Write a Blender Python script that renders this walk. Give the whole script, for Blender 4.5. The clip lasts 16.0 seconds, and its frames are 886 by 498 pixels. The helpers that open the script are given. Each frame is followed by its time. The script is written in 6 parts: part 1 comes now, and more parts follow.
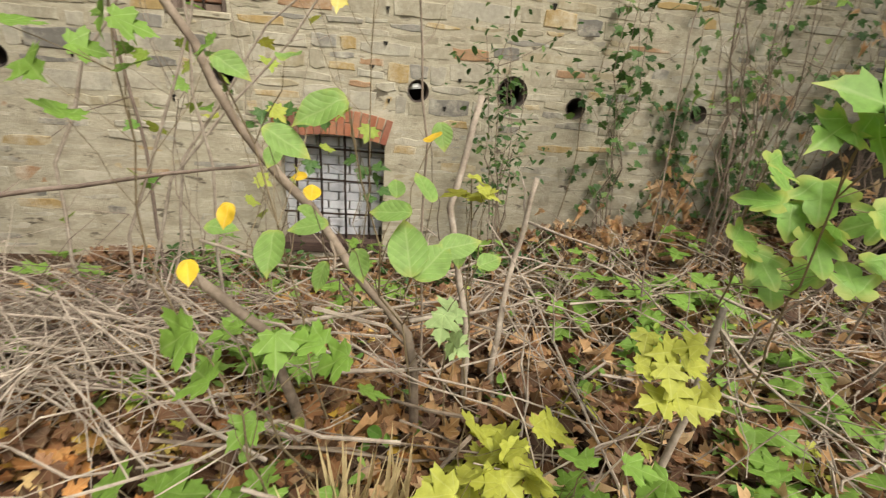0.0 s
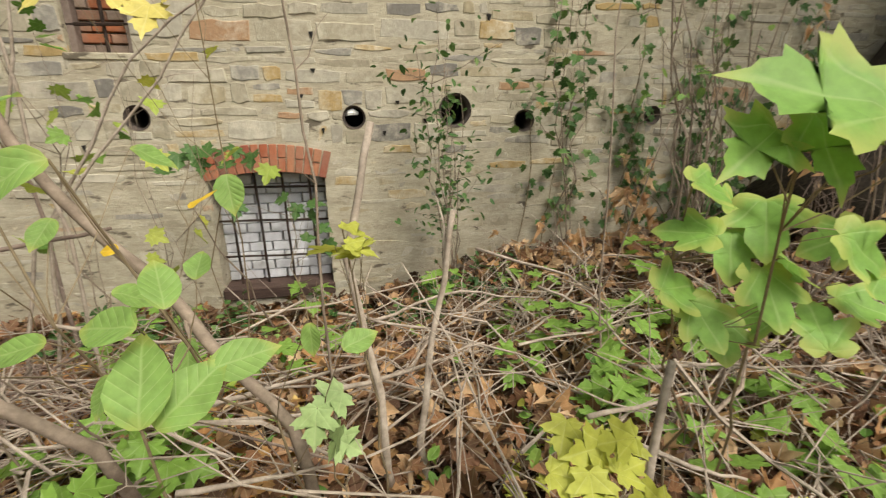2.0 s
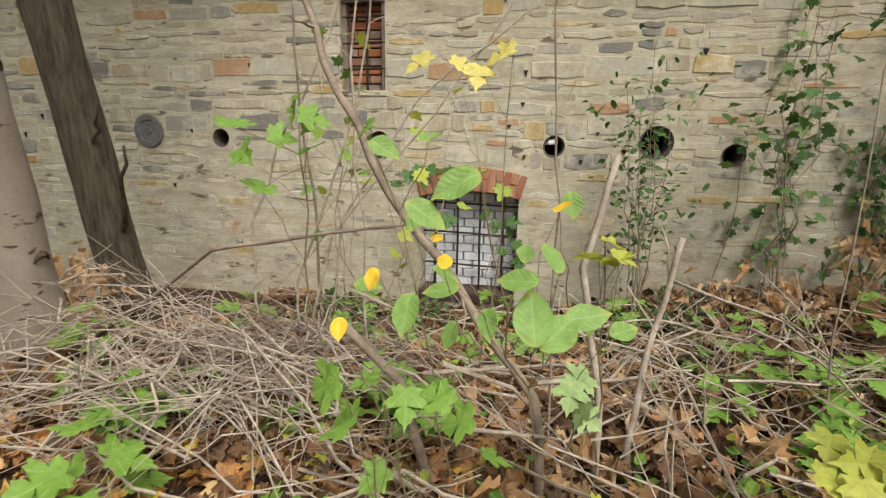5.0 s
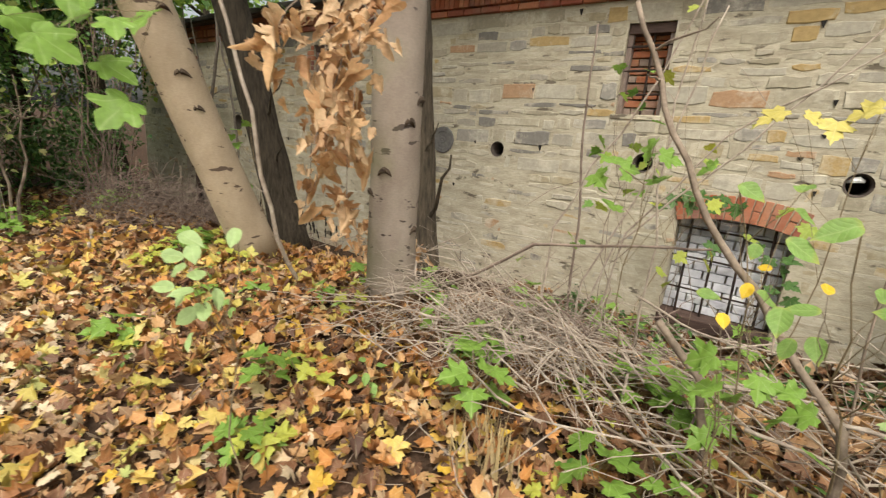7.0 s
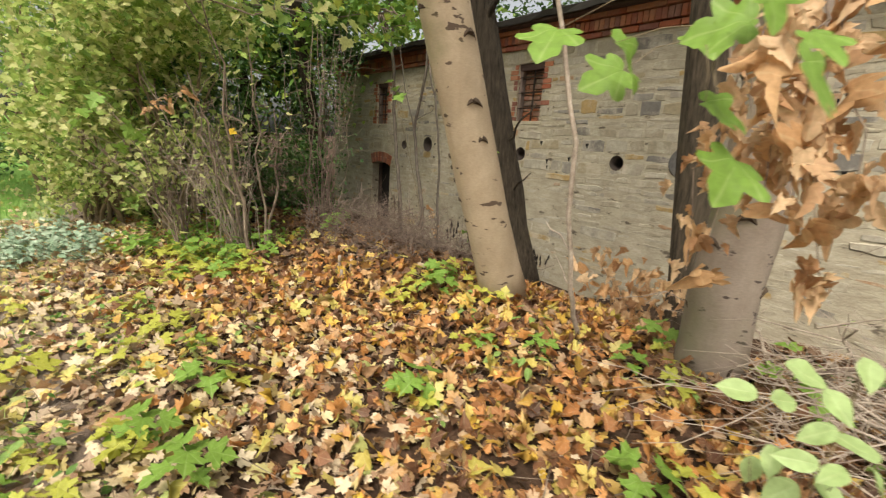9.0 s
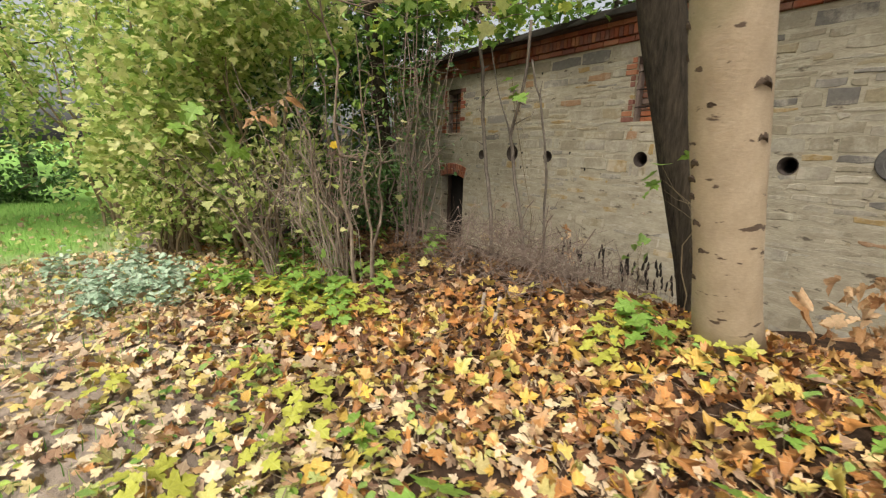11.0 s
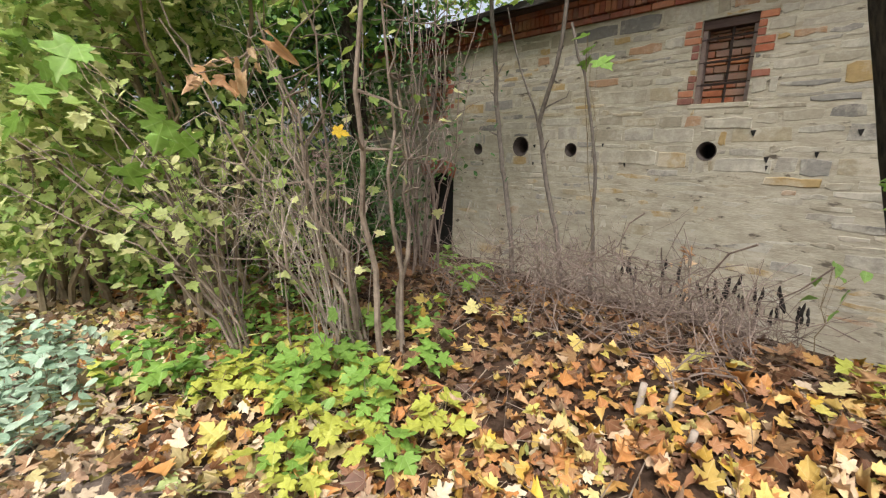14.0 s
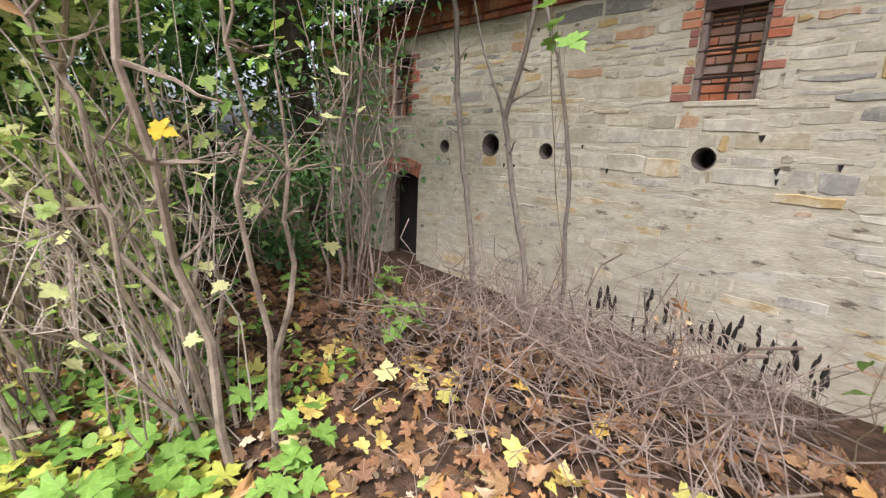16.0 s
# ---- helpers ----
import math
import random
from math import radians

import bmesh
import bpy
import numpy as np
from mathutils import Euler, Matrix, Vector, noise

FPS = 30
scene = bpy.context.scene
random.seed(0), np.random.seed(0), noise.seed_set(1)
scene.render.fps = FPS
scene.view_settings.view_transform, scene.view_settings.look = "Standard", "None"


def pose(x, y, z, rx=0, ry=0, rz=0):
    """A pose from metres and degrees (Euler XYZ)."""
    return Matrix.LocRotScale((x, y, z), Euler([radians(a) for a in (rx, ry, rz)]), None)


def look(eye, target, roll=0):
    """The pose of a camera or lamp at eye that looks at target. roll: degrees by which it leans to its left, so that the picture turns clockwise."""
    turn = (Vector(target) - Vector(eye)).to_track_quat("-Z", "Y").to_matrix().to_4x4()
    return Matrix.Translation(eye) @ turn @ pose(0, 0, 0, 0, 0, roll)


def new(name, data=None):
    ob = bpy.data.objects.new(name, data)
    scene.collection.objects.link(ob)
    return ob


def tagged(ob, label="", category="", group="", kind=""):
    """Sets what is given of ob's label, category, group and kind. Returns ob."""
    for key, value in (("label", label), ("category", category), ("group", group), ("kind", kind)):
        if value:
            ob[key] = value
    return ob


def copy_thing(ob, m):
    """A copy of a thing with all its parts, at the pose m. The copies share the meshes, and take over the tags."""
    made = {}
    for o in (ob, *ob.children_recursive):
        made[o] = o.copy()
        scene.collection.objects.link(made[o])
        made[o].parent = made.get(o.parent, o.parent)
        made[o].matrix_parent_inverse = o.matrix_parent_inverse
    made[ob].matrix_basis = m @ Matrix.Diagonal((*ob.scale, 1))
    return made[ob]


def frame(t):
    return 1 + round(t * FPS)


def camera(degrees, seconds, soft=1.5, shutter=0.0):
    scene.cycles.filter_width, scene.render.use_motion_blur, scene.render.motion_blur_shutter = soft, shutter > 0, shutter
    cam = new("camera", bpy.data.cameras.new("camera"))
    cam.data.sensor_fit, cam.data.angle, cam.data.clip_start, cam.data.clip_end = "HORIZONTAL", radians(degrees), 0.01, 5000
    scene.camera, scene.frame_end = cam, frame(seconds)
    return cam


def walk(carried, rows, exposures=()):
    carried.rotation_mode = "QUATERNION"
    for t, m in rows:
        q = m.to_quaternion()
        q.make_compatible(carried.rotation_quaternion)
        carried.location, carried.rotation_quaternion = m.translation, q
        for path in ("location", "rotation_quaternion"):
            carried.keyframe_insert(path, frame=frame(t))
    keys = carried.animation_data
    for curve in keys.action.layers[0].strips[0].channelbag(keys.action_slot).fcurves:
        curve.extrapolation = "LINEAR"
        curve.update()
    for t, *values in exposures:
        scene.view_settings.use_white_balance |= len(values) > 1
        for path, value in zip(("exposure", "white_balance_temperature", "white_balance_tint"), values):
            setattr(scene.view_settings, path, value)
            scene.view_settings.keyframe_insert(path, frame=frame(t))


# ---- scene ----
import itertools

# ---- the camera and its walk ----
cam = camera(90.8, 16.0, soft=1.2, shutter=0.25)
PATH = [
    (0, 0.454, -4.321, 1.405, 70.78, -4.42, -7.41),
    (0.5, 0.464, -4.211, 1.427, 71.19, -3.48, -16.29),
    (1, 0.538, -4.139, 1.437, 71.22, -2.13, -20.64),
    (1.5, 0.690, -4.104, 1.441, 73.52, -2.13, -20.58),
    (2, 0.806, -4.051, 1.436, 73.14, 0.53, -10.66),
    (2.5, 0.838, -4.011, 1.430, 72.22, 1.36, -6.86),
    (3, 0.833, -4.004, 1.436, 71.46, 2.08, -0.47),
    (5.5, 0.425, -4.483, 1.454, 77.21, -3.26, 15.82),
    (6, 0.435, -4.608, 1.450, 77.08, -3.70, 26.84),
    (6.5, 0.322, -4.710, 1.430, 76.57, -5.50, 33.43),
    (7, 0.129, -5.021, 1.523, 75.74, -4.90, 36.23),
    (7.5, -0.110, -5.213, 1.571, 75.43, -4.90, 39.67),
    (8, -0.453, -5.241, 1.582, 75.51, -2.82, 46.92),
    (8.5, -0.773, -5.305, 1.532, 76.17, -6.31, 52.27),
    (9, -1.127, -5.460, 1.543, 76.29, -3.94, 52.43),
    (9.5, -1.404, -5.508, 1.502, 76.54, -2.41, 57.89),
    (10, -1.703, -5.545, 1.494, 77.02, -2.45, 59.50),
    (12.5, -3.746, -6.214, 1.402, 78.07, -1.00, 47.93),
    (13, -3.964, -6.060, 1.400, 77.86, -1.49, 48.44),
    (13.5, -4.202, -5.752, 1.403, 77.75, -0.87, 47.82),
    (14, -4.416, -5.564, 1.396, 77.31, -1.18, 47.67),
    (14.5, -4.570, -5.373, 1.438, 77.18, -1.26, 46.57),
    (15, -4.614, -5.091, 1.476, 76.99, -1.26, 46.25),
    (15.5, -4.632, -4.856, 1.510, 76.60, -1.52, 46.33),
    (16, -4.789, -4.603, 1.496, 76.23, -2.51, 46.72),
]
walk(cam, [(t, pose(x, y, z, rx, ry, rz)) for t, x, y, z, rx, ry, rz in PATH],
     [(0.0, 0.37, 6800, 6), (3.0, 0.3, 6800, 6), (5.5, 0.3, 6500, 6), (8.0, 0.5, 6900, 8), (10.0, 0.47, 7000, 8), (12.5, 0.65, 6300, 11), (14.0, 0.74, 6200, 11), (16.0, 1.26, 5900, 15)])

# ---- world, sun, exposure ----
SUN_ELEV, SUN_ROT = radians(56), radians(146)
world = bpy.data.worlds.new("overcast_sky")
scene.world = world
world.use_nodes = True
wn = world.node_tree
sky = wn.nodes.new("ShaderNodeTexSky")
sky.sky_type, sky.sun_disc = "NISHITA", False
sky.sun_elevation, sky.sun_rotation = SUN_ELEV, SUN_ROT
sky.air_density, sky.dust_density, sky.ozone_density = 1.0, 6.0, 0.6
soft_sky = wn.nodes.new("ShaderNodeHueSaturation")
soft_sky.inputs["Saturation"].default_value = 0.35
wn.links.new(sky.outputs["Color"], soft_sky.inputs["Color"])
wn.links.new(soft_sky.outputs["Color"], wn.nodes["Background"].inputs["Color"])
wn.nodes["Background"].inputs["Strength"].default_value = 0.15
sun_data = bpy.data.lights.new("sun", "SUN")
sun_data.energy, sun_data.angle, sun_data.color = 2.5, radians(22), (1.0, 0.95, 0.87)
sun = new("sun", sun_data)
sun_dir = Vector((math.sin(SUN_ROT) * math.cos(SUN_ELEV), math.cos(SUN_ROT) * math.cos(SUN_ELEV), math.sin(SUN_ELEV)))
sun.matrix_world = look(sun_dir * 40, (0, 0, 0))


# ---- materials ----
def shader(name, rough=0.8, spec=0.3):
    mat = bpy.data.materials.new(name)
    mat.use_nodes = True
    nt = mat.node_tree
    bsdf = nt.nodes["Principled BSDF"]
    bsdf.inputs["Roughness"].default_value = rough
    bsdf.inputs["Specular IOR Level"].default_value = spec
    return mat, nt, bsdf


def node(nt, kind, **values):
    n = nt.nodes.new(kind)
    for key, value in values.items():
        n.inputs[key].default_value = value
    return n


def ramp(nt, stops, source, mode="LINEAR"):
    r = nt.nodes.new("ShaderNodeValToRGB")
    r.color_ramp.interpolation = mode
    els = r.color_ramp.elements
    while len(els) < len(stops):
        els.new(0.5)
    for el, (p, c) in zip(els, stops):
        el.position, el.color = p, (*c, 1)
    nt.links.new(source, r.inputs["Fac"])
    return r.outputs["Color"]


def noise_tex(nt, scale, detail=6.0, rough=0.6, stretch=None, world_space=True):
    if world_space:
        co = nt.nodes.new("ShaderNodeNewGeometry").outputs["Position"]
    else:
        co = nt.nodes.new("ShaderNodeTexCoord").outputs["Object"]
    if stretch:
        m = nt.nodes.new("ShaderNodeMapping")
        m.inputs["Scale"].default_value = stretch
        nt.links.new(co, m.inputs["Vector"])
        co = m.outputs["Vector"]
    n = node(nt, "ShaderNodeTexNoise", Scale=scale, Detail=detail, Roughness=rough)
    nt.links.new(co, n.inputs["Vector"])
    return n.outputs["Fac"]


def mix(nt, kind, fac, a, b):
    m = nt.nodes.new("ShaderNodeMix")
    m.data_type, m.blend_type = "RGBA", kind
    for socket, value in ((m.inputs[0], fac), (m.inputs[6], a), (m.inputs[7], b)):
        if isinstance(value, (int, float)):
            socket.default_value = value
        elif isinstance(value, tuple):
            socket.default_value = (*value, 1)
        else:
            nt.links.new(value, socket)
    return m.outputs[2]


def bump(nt, bsdf, height, strength=0.4, distance=0.01):
    b = node(nt, "ShaderNodeBump", Strength=strength, Distance=distance)
    nt.links.new(height, b.inputs["Height"])
    nt.links.new(b.outputs["Normal"], bsdf.inputs["Normal"])


def pick(nt, per_object):
    if per_object:
        return nt.nodes.new("ShaderNodeObjectInfo").outputs["Random"]
    return nt.nodes.new("ShaderNodeNewGeometry").outputs["Random Per Island"]


def piece_mat(name, stops, per_object, grain=30.0, washed=False, dirt=(0.3, 0.28, 0.25), dirt_amount=0.5, rough=0.9, relief=0.006):
    mat, nt, bsdf = shader(name, rough, 0.2)
    base = ramp(nt, stops, pick(nt, per_object), "CONSTANT")
    fine = ramp(nt, [(0.25, (0.62, 0.62, 0.62)), (0.75, (1.0, 1.0, 1.0))], noise_tex(nt, grain))
    col = mix(nt, "MULTIPLY", 0.8, base, fine)
    patch = ramp(nt, [(0.46, (0, 0, 0)), (0.62, (1, 1, 1))], noise_tex(nt, 2.2, 9, 0.72))
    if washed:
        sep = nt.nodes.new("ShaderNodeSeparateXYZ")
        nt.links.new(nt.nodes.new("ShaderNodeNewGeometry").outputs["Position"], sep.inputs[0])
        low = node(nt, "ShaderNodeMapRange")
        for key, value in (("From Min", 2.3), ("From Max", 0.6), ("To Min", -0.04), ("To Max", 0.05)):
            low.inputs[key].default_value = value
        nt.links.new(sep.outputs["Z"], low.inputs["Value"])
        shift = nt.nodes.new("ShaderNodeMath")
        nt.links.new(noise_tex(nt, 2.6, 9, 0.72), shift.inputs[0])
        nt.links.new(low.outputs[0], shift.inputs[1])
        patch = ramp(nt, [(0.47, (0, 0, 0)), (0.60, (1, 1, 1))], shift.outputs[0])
    amount = nt.nodes.new("ShaderNodeMath")
    amount.operation = "MULTIPLY"
    amount.inputs[1].default_value = dirt_amount
    nt.links.new(patch, amount.inputs[0])
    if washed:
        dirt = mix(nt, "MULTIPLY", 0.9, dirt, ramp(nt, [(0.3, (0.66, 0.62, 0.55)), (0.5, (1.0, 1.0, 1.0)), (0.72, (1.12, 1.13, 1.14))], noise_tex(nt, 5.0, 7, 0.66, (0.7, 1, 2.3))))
    col = mix(nt, "MIX", amount.outputs[0], col, dirt)
    nt.links.new(col, bsdf.inputs["Base Color"])
    bump(nt, bsdf, noise_tex(nt, grain * 1.3, 8, 0.7), 0.6, relief)
    return mat


STONE = [(0.0, (0.400, 0.355, 0.265)), (0.16, (0.430, 0.385, 0.300)), (0.32, (0.355, 0.312, 0.228)), (0.46, (0.440, 0.402, 0.322)), (0.60, (0.390, 0.330, 0.220)),
         (0.68, (0.365, 0.332, 0.270)), (0.76, (0.430, 0.305, 0.140)), (0.85, (0.215, 0.198, 0.175)), (0.91, (0.300, 0.278, 0.242)), (0.965, (0.410, 0.255, 0.150))]
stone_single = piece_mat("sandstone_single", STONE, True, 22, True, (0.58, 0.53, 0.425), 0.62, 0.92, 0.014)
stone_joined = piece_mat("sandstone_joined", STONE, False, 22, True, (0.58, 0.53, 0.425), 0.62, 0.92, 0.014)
BRICK = [(0.0, (0.36, 0.11, 0.055)), (0.25, (0.42, 0.15, 0.08)), (0.5, (0.30, 0.095, 0.06)), (0.7, (0.46, 0.19, 0.10)), (0.88, (0.24, 0.10, 0.075))]
brick_mat = piece_mat("red_brick", BRICK, True, 40, False, (0.33, 0.2, 0.14), 0.5)
INFILL = [(0.0, (0.42, 0.15, 0.07)), (0.3, (0.36, 0.2, 0.13)), (0.55, (0.5, 0.2, 0.08)), (0.75, (0.33, 0.25, 0.2))]
infill_mat = piece_mat("weathered_infill_brick", INFILL, True, 40, False, (0.32, 0.24, 0.2), 0.6)
WHITE = [(0.0, (0.72, 0.72, 0.76)), (0.4, (0.66, 0.66, 0.70)), (0.75, (0.77, 0.77, 0.79))]
white_brick_mat = piece_mat("whitewashed_brick", WHITE, True, 18, False, (0.5, 0.48, 0.5), 0.35)


def plain_mat(name, a, b, scale, rough=0.85, relief=0.006, stretch=None, spec=0.25, metal=0.0, third=None, world_space=True):
    mat, nt, bsdf = shader(name, rough, spec)
    bsdf.inputs["Metallic"].default_value = metal
    n1 = noise_tex(nt, scale, 8, 0.65, stretch, world_space)
    stops = [(0.3, a), (0.7, b)] if third is None else [(0.3, a), (0.55, b), (0.75, third)]
    col = ramp(nt, stops, n1)
    n2 = noise_tex(nt, scale * 6, 6, 0.7, stretch, world_space)
    col = mix(nt, "MULTIPLY", 0.6, col, ramp(nt, [(0.3, (0.55, 0.55, 0.55)), (0.7, (1, 1, 1))], n2))
    nt.links.new(col, bsdf.inputs["Base Color"])
    bump(nt, bsdf, n2, 0.7, relief)
    return mat


def mortar_material():
    """Pale lime mortar with small dark places where it has crumbled."""
    mat, nt, bsdf = shader("pale_mortar", 0.95, 0.2)
    col = ramp(nt, [(0.3, (0.34, 0.295, 0.215)), (0.55, (0.50, 0.445, 0.335)), (0.75, (0.60, 0.55, 0.445))], noise_tex(nt, 4.5, 8, 0.65, (0.7, 1, 2.3)))
    fine = noise_tex(nt, 27, 6, 0.7, (0.7, 1, 2.3))
    col = mix(nt, "MULTIPLY", 0.6, col, ramp(nt, [(0.3, (0.55, 0.55, 0.55)), (0.7, (1, 1, 1))], fine))
    open_joint = ramp(nt, [(0.60, (0, 0, 0)), (0.66, (0.85, 0.85, 0.85))], noise_tex(nt, 7, 5, 0.6, (0.5, 1, 1.3)))
    col = mix(nt, "MIX", open_joint, col, (0.085, 0.068, 0.05))
    nt.links.new(col, bsdf.inputs["Base Color"])
    bump(nt, bsdf, fine, 0.7, 0.012)
    return mat


mortar_mat = mortar_material()
clay_mat = plain_mat("dark_clay_pipe", (0.05, 0.04, 0.035), (0.11, 0.085, 0.07), 16.0, 0.85, 0.003)
# near-black colour standing in for the shade inside hollows
dark_mat = plain_mat("painted_dark_interior", (0.015, 0.013, 0.012), (0.03, 0.027, 0.024), 3.0, 0.95)
iron_mat = plain_mat("rusted_iron", (0.02, 0.016, 0.015), (0.06, 0.035, 0.025), 14.0, 0.75, 0.002, metal=0.3)
wood_mat = plain_mat("weathered_dark_wood", (0.05, 0.03, 0.025), (0.11, 0.07, 0.055), 6.0, 0.85, 0.004, (1, 8, 8))
frame_mat = plain_mat("weathered_grey_frame", (0.16, 0.12, 0.1), (0.26, 0.2, 0.17), 9.0, 0.9, 0.004)
roof_mat = plain_mat("mossy_roof_felt", (0.025, 0.022, 0.02), (0.05, 0.045, 0.035), 2.0, 0.9, 0.01)
plug_mat = plain_mat("grey_concrete_plug", (0.10, 0.095, 0.09), (0.18, 0.17, 0.16), 12.0, 0.9, 0.004)
paper_mat = plain_mat("white_rag", (0.75, 0.74, 0.72), (0.85, 0.84, 0.82), 20.0, 0.9, 0.003)
seed_mat = plain_mat("dark_seed_head", (0.012, 0.010, 0.009), (0.035, 0.028, 0.022), 60.0, 0.9, 0.002)
twig_mat = plain_mat("dry_twig_bark", (0.11, 0.08, 0.058), (0.35, 0.275, 0.21), 9.0, 0.85, 0.002, (1, 1, 1))
pale_twig_mat = plain_mat("pale_bare_branch", (0.22, 0.17, 0.13), (0.52, 0.44, 0.36), 12.0, 0.85, 0.002)
mauve_twig_mat = plain_mat("reddish_grey_twig", (0.12, 0.085, 0.068), (0.31, 0.235, 0.19), 9.0, 0.85, 0.002)
stem_mat = plain_mat("greenish_brown_stem", (0.16, 0.12, 0.07), (0.30, 0.23, 0.14), 9.0, 0.85, 0.002)
dark_bark_mat = plain_mat("dark_furrowed_bark", (0.012, 0.010, 0.007), (0.095, 0.073, 0.05), 9.0, 0.95, 0.035, (4, 4, 0.5))
brown_bark_mat = plain_mat("grey_brown_rough_bark", (0.03, 0.024, 0.017), (0.17, 0.135, 0.095), 9.0, 0.95, 0.03, (4, 4, 0.5))
sapling_bark_mat = plain_mat("grey_brown_sapling_bark", (0.10, 0.082, 0.066), (0.24, 0.20, 0.165), 14.0, 0.9, 0.004, (2, 2, 0.8))
scar_mat = plain_mat("dark_bark_scar", (0.04, 0.028, 0.02), (0.12, 0.085, 0.06), 30.0, 0.95, 0.006)


def smooth_bark(name, light, mid, scar):
    mat, nt, bsdf = shader(name, 0.75, 0.3)
    col = ramp(nt, [(0.3, mid), (0.65, light)], noise_tex(nt, 3.0, 6, 0.6, (1, 1, 0.6)))
    fine = ramp(nt, [(0.3, (0.7, 0.7, 0.7)), (0.7, (1, 1, 1))], noise_tex(nt, 40, 8, 0.7, (1, 1, 2.5)))
    col = mix(nt, "MULTIPLY", 0.7, col, fine)
    band = ramp(nt, [(0.64, (0, 0, 0)), (0.67, (1, 1, 1))], noise_tex(nt, 6.5, 3, 0.5, (1.0, 1.0, 2.4)))
    col = mix(nt, "MIX", band, col, scar)
    moss = ramp(nt, [(0.55, (0, 0, 0)), (0.75, (0.7, 0.7, 0.7))], noise_tex(nt, 1.1, 4))
    col = mix(nt, "MIX", moss, col, (0.16, 0.17, 0.075))
    nt.links.new(col, bsdf.inputs["Base Color"])
    bump(nt, bsdf, noise_tex(nt, 26, 8, 0.7, (1, 1, 2.0)), 0.5, 0.01)
    return mat


pale_bark_mat = smooth_bark("smooth_beige_bark", (0.52, 0.42, 0.30), (0.36, 0.28, 0.19), (0.10, 0.07, 0.05))
grey_bark_mat = smooth_bark("smooth_grey_brown_bark", (0.37, 0.305, 0.25), (0.23, 0.18, 0.145), (0.08, 0.06, 0.05))


def leaf_mat(name, stops, glow=0.35, rough=0.55, veins="palmate", rim=None):
    """Leaf tissue: a colour for each leaf, blotches, pale veins and, where given, a discoloured rim."""
    mat, nt, bsdf = shader(name, rough, 0.35)
    col = ramp(nt, stops, nt.nodes.new("ShaderNodeNewGeometry").outputs["Random Per Island"])
    col = mix(nt, "MULTIPLY", 0.55, col, ramp(nt, [(0.3, (0.5, 0.5, 0.45)), (0.7, (1, 1, 1))], noise_tex(nt, 45, 5, 0.6)))
    sep = nt.nodes.new("ShaderNodeSeparateXYZ")
    nt.links.new(nt.nodes.new("ShaderNodeUVMap").outputs["UV"], sep.inputs[0])

    def calc(op, a, b=None):
        m = nt.nodes.new("ShaderNodeMath")
        m.operation = op
        for k, value in enumerate((a, b)):
            if isinstance(value, (int, float)):
                m.inputs[k].default_value = value
            elif value is not None:
                nt.links.new(value, m.inputs[k])
        return m.outputs[0]

    across, along = sep.outputs["X"], sep.outputs["Y"]
    if veins == "palmate":
        rib = calc("ABSOLUTE", calc("SINE", calc("MULTIPLY", calc("ARCTAN2", across, along), 4.2)))
    else:
        side = calc("SUBTRACT", along, calc("MULTIPLY", calc("ABSOLUTE", across), 0.9))
        rib = calc("MINIMUM", calc("ABSOLUTE", calc("SINE", calc("MULTIPLY", side, 22.0))), calc("MULTIPLY", calc("ABSOLUTE", across), 9.0))
    line = ramp(nt, [(0.05, (1, 1, 1)), (0.22, (0, 0, 0))], rib)
    col = mix(nt, "MIX", calc("MULTIPLY", line, 0.42), col, mix(nt, "SCREEN", 0.35, col, (0.62, 0.62, 0.36)))
    if rim:
        reach = calc("ADD", calc("ADD", calc("POWER", across, 2.0), calc("POWER", calc("SUBTRACT", along, 0.45), 2.0)), calc("MULTIPLY", noise_tex(nt, 18, 4, 0.6), 0.30))
        col = mix(nt, "MIX", ramp(nt, [(0.26, (0, 0, 0)), (0.44, (0.75, 0.75, 0.75))], reach), col, rim)
    nt.links.new(col, bsdf.inputs["Base Color"])
    bump(nt, bsdf, rib, 0.35, 0.003)
    thin = nt.nodes.new("ShaderNodeBsdfTranslucent")
    nt.links.new(col, thin.inputs["Color"])
    both = nt.nodes.new("ShaderNodeMixShader")
    both.inputs["Fac"].default_value = glow
    nt.links.new(bsdf.outputs["BSDF"], both.inputs[1])
    nt.links.new(thin.outputs["BSDF"], both.inputs[2])
    nt.links.new(both.outputs["Shader"], nt.nodes["Material Output"].inputs["Surface"])
    return mat


litter_mat = leaf_mat("fallen_leaves", [(0.0, (0.30, 0.12, 0.04)), (0.12, (0.54, 0.24, 0.07)), (0.24, (0.56, 0.33, 0.15)), (0.34, (0.09, 0.04, 0.024)), (0.43, (0.40, 0.18, 0.07)), (0.51, (0.13, 0.06, 0.035)), (0.58, (0.66, 0.47, 0.29)),
                                        (0.66, (0.66, 0.43, 0.05)), (0.74, (0.26, 0.12, 0.06)), (0.82, (0.08, 0.04, 0.026)), (0.88, (0.48, 0.21, 0.06)), (0.94, (0.46, 0.40, 0.09)), (1.0, (0.52, 0.25, 0.09))], 0.15, 0.6)
# pale dry leaves, lightened further with the open path's brightness
pale_litter_mat = leaf_mat("pale_fallen_leaves", [(0.0, (0.66, 0.48, 0.31)), (0.2, (0.68, 0.55, 0.38)), (0.36, (0.62, 0.48, 0.14)), (0.48, (0.34, 0.40, 0.13)), (0.6, (0.50, 0.30, 0.15)), (0.72, (0.18, 0.10, 0.06)), (0.82, (0.66, 0.54, 0.38)), (0.92, (0.24, 0.13, 0.08)), (1.0, (0.48, 0.31, 0.18))], 0.15, 0.65)
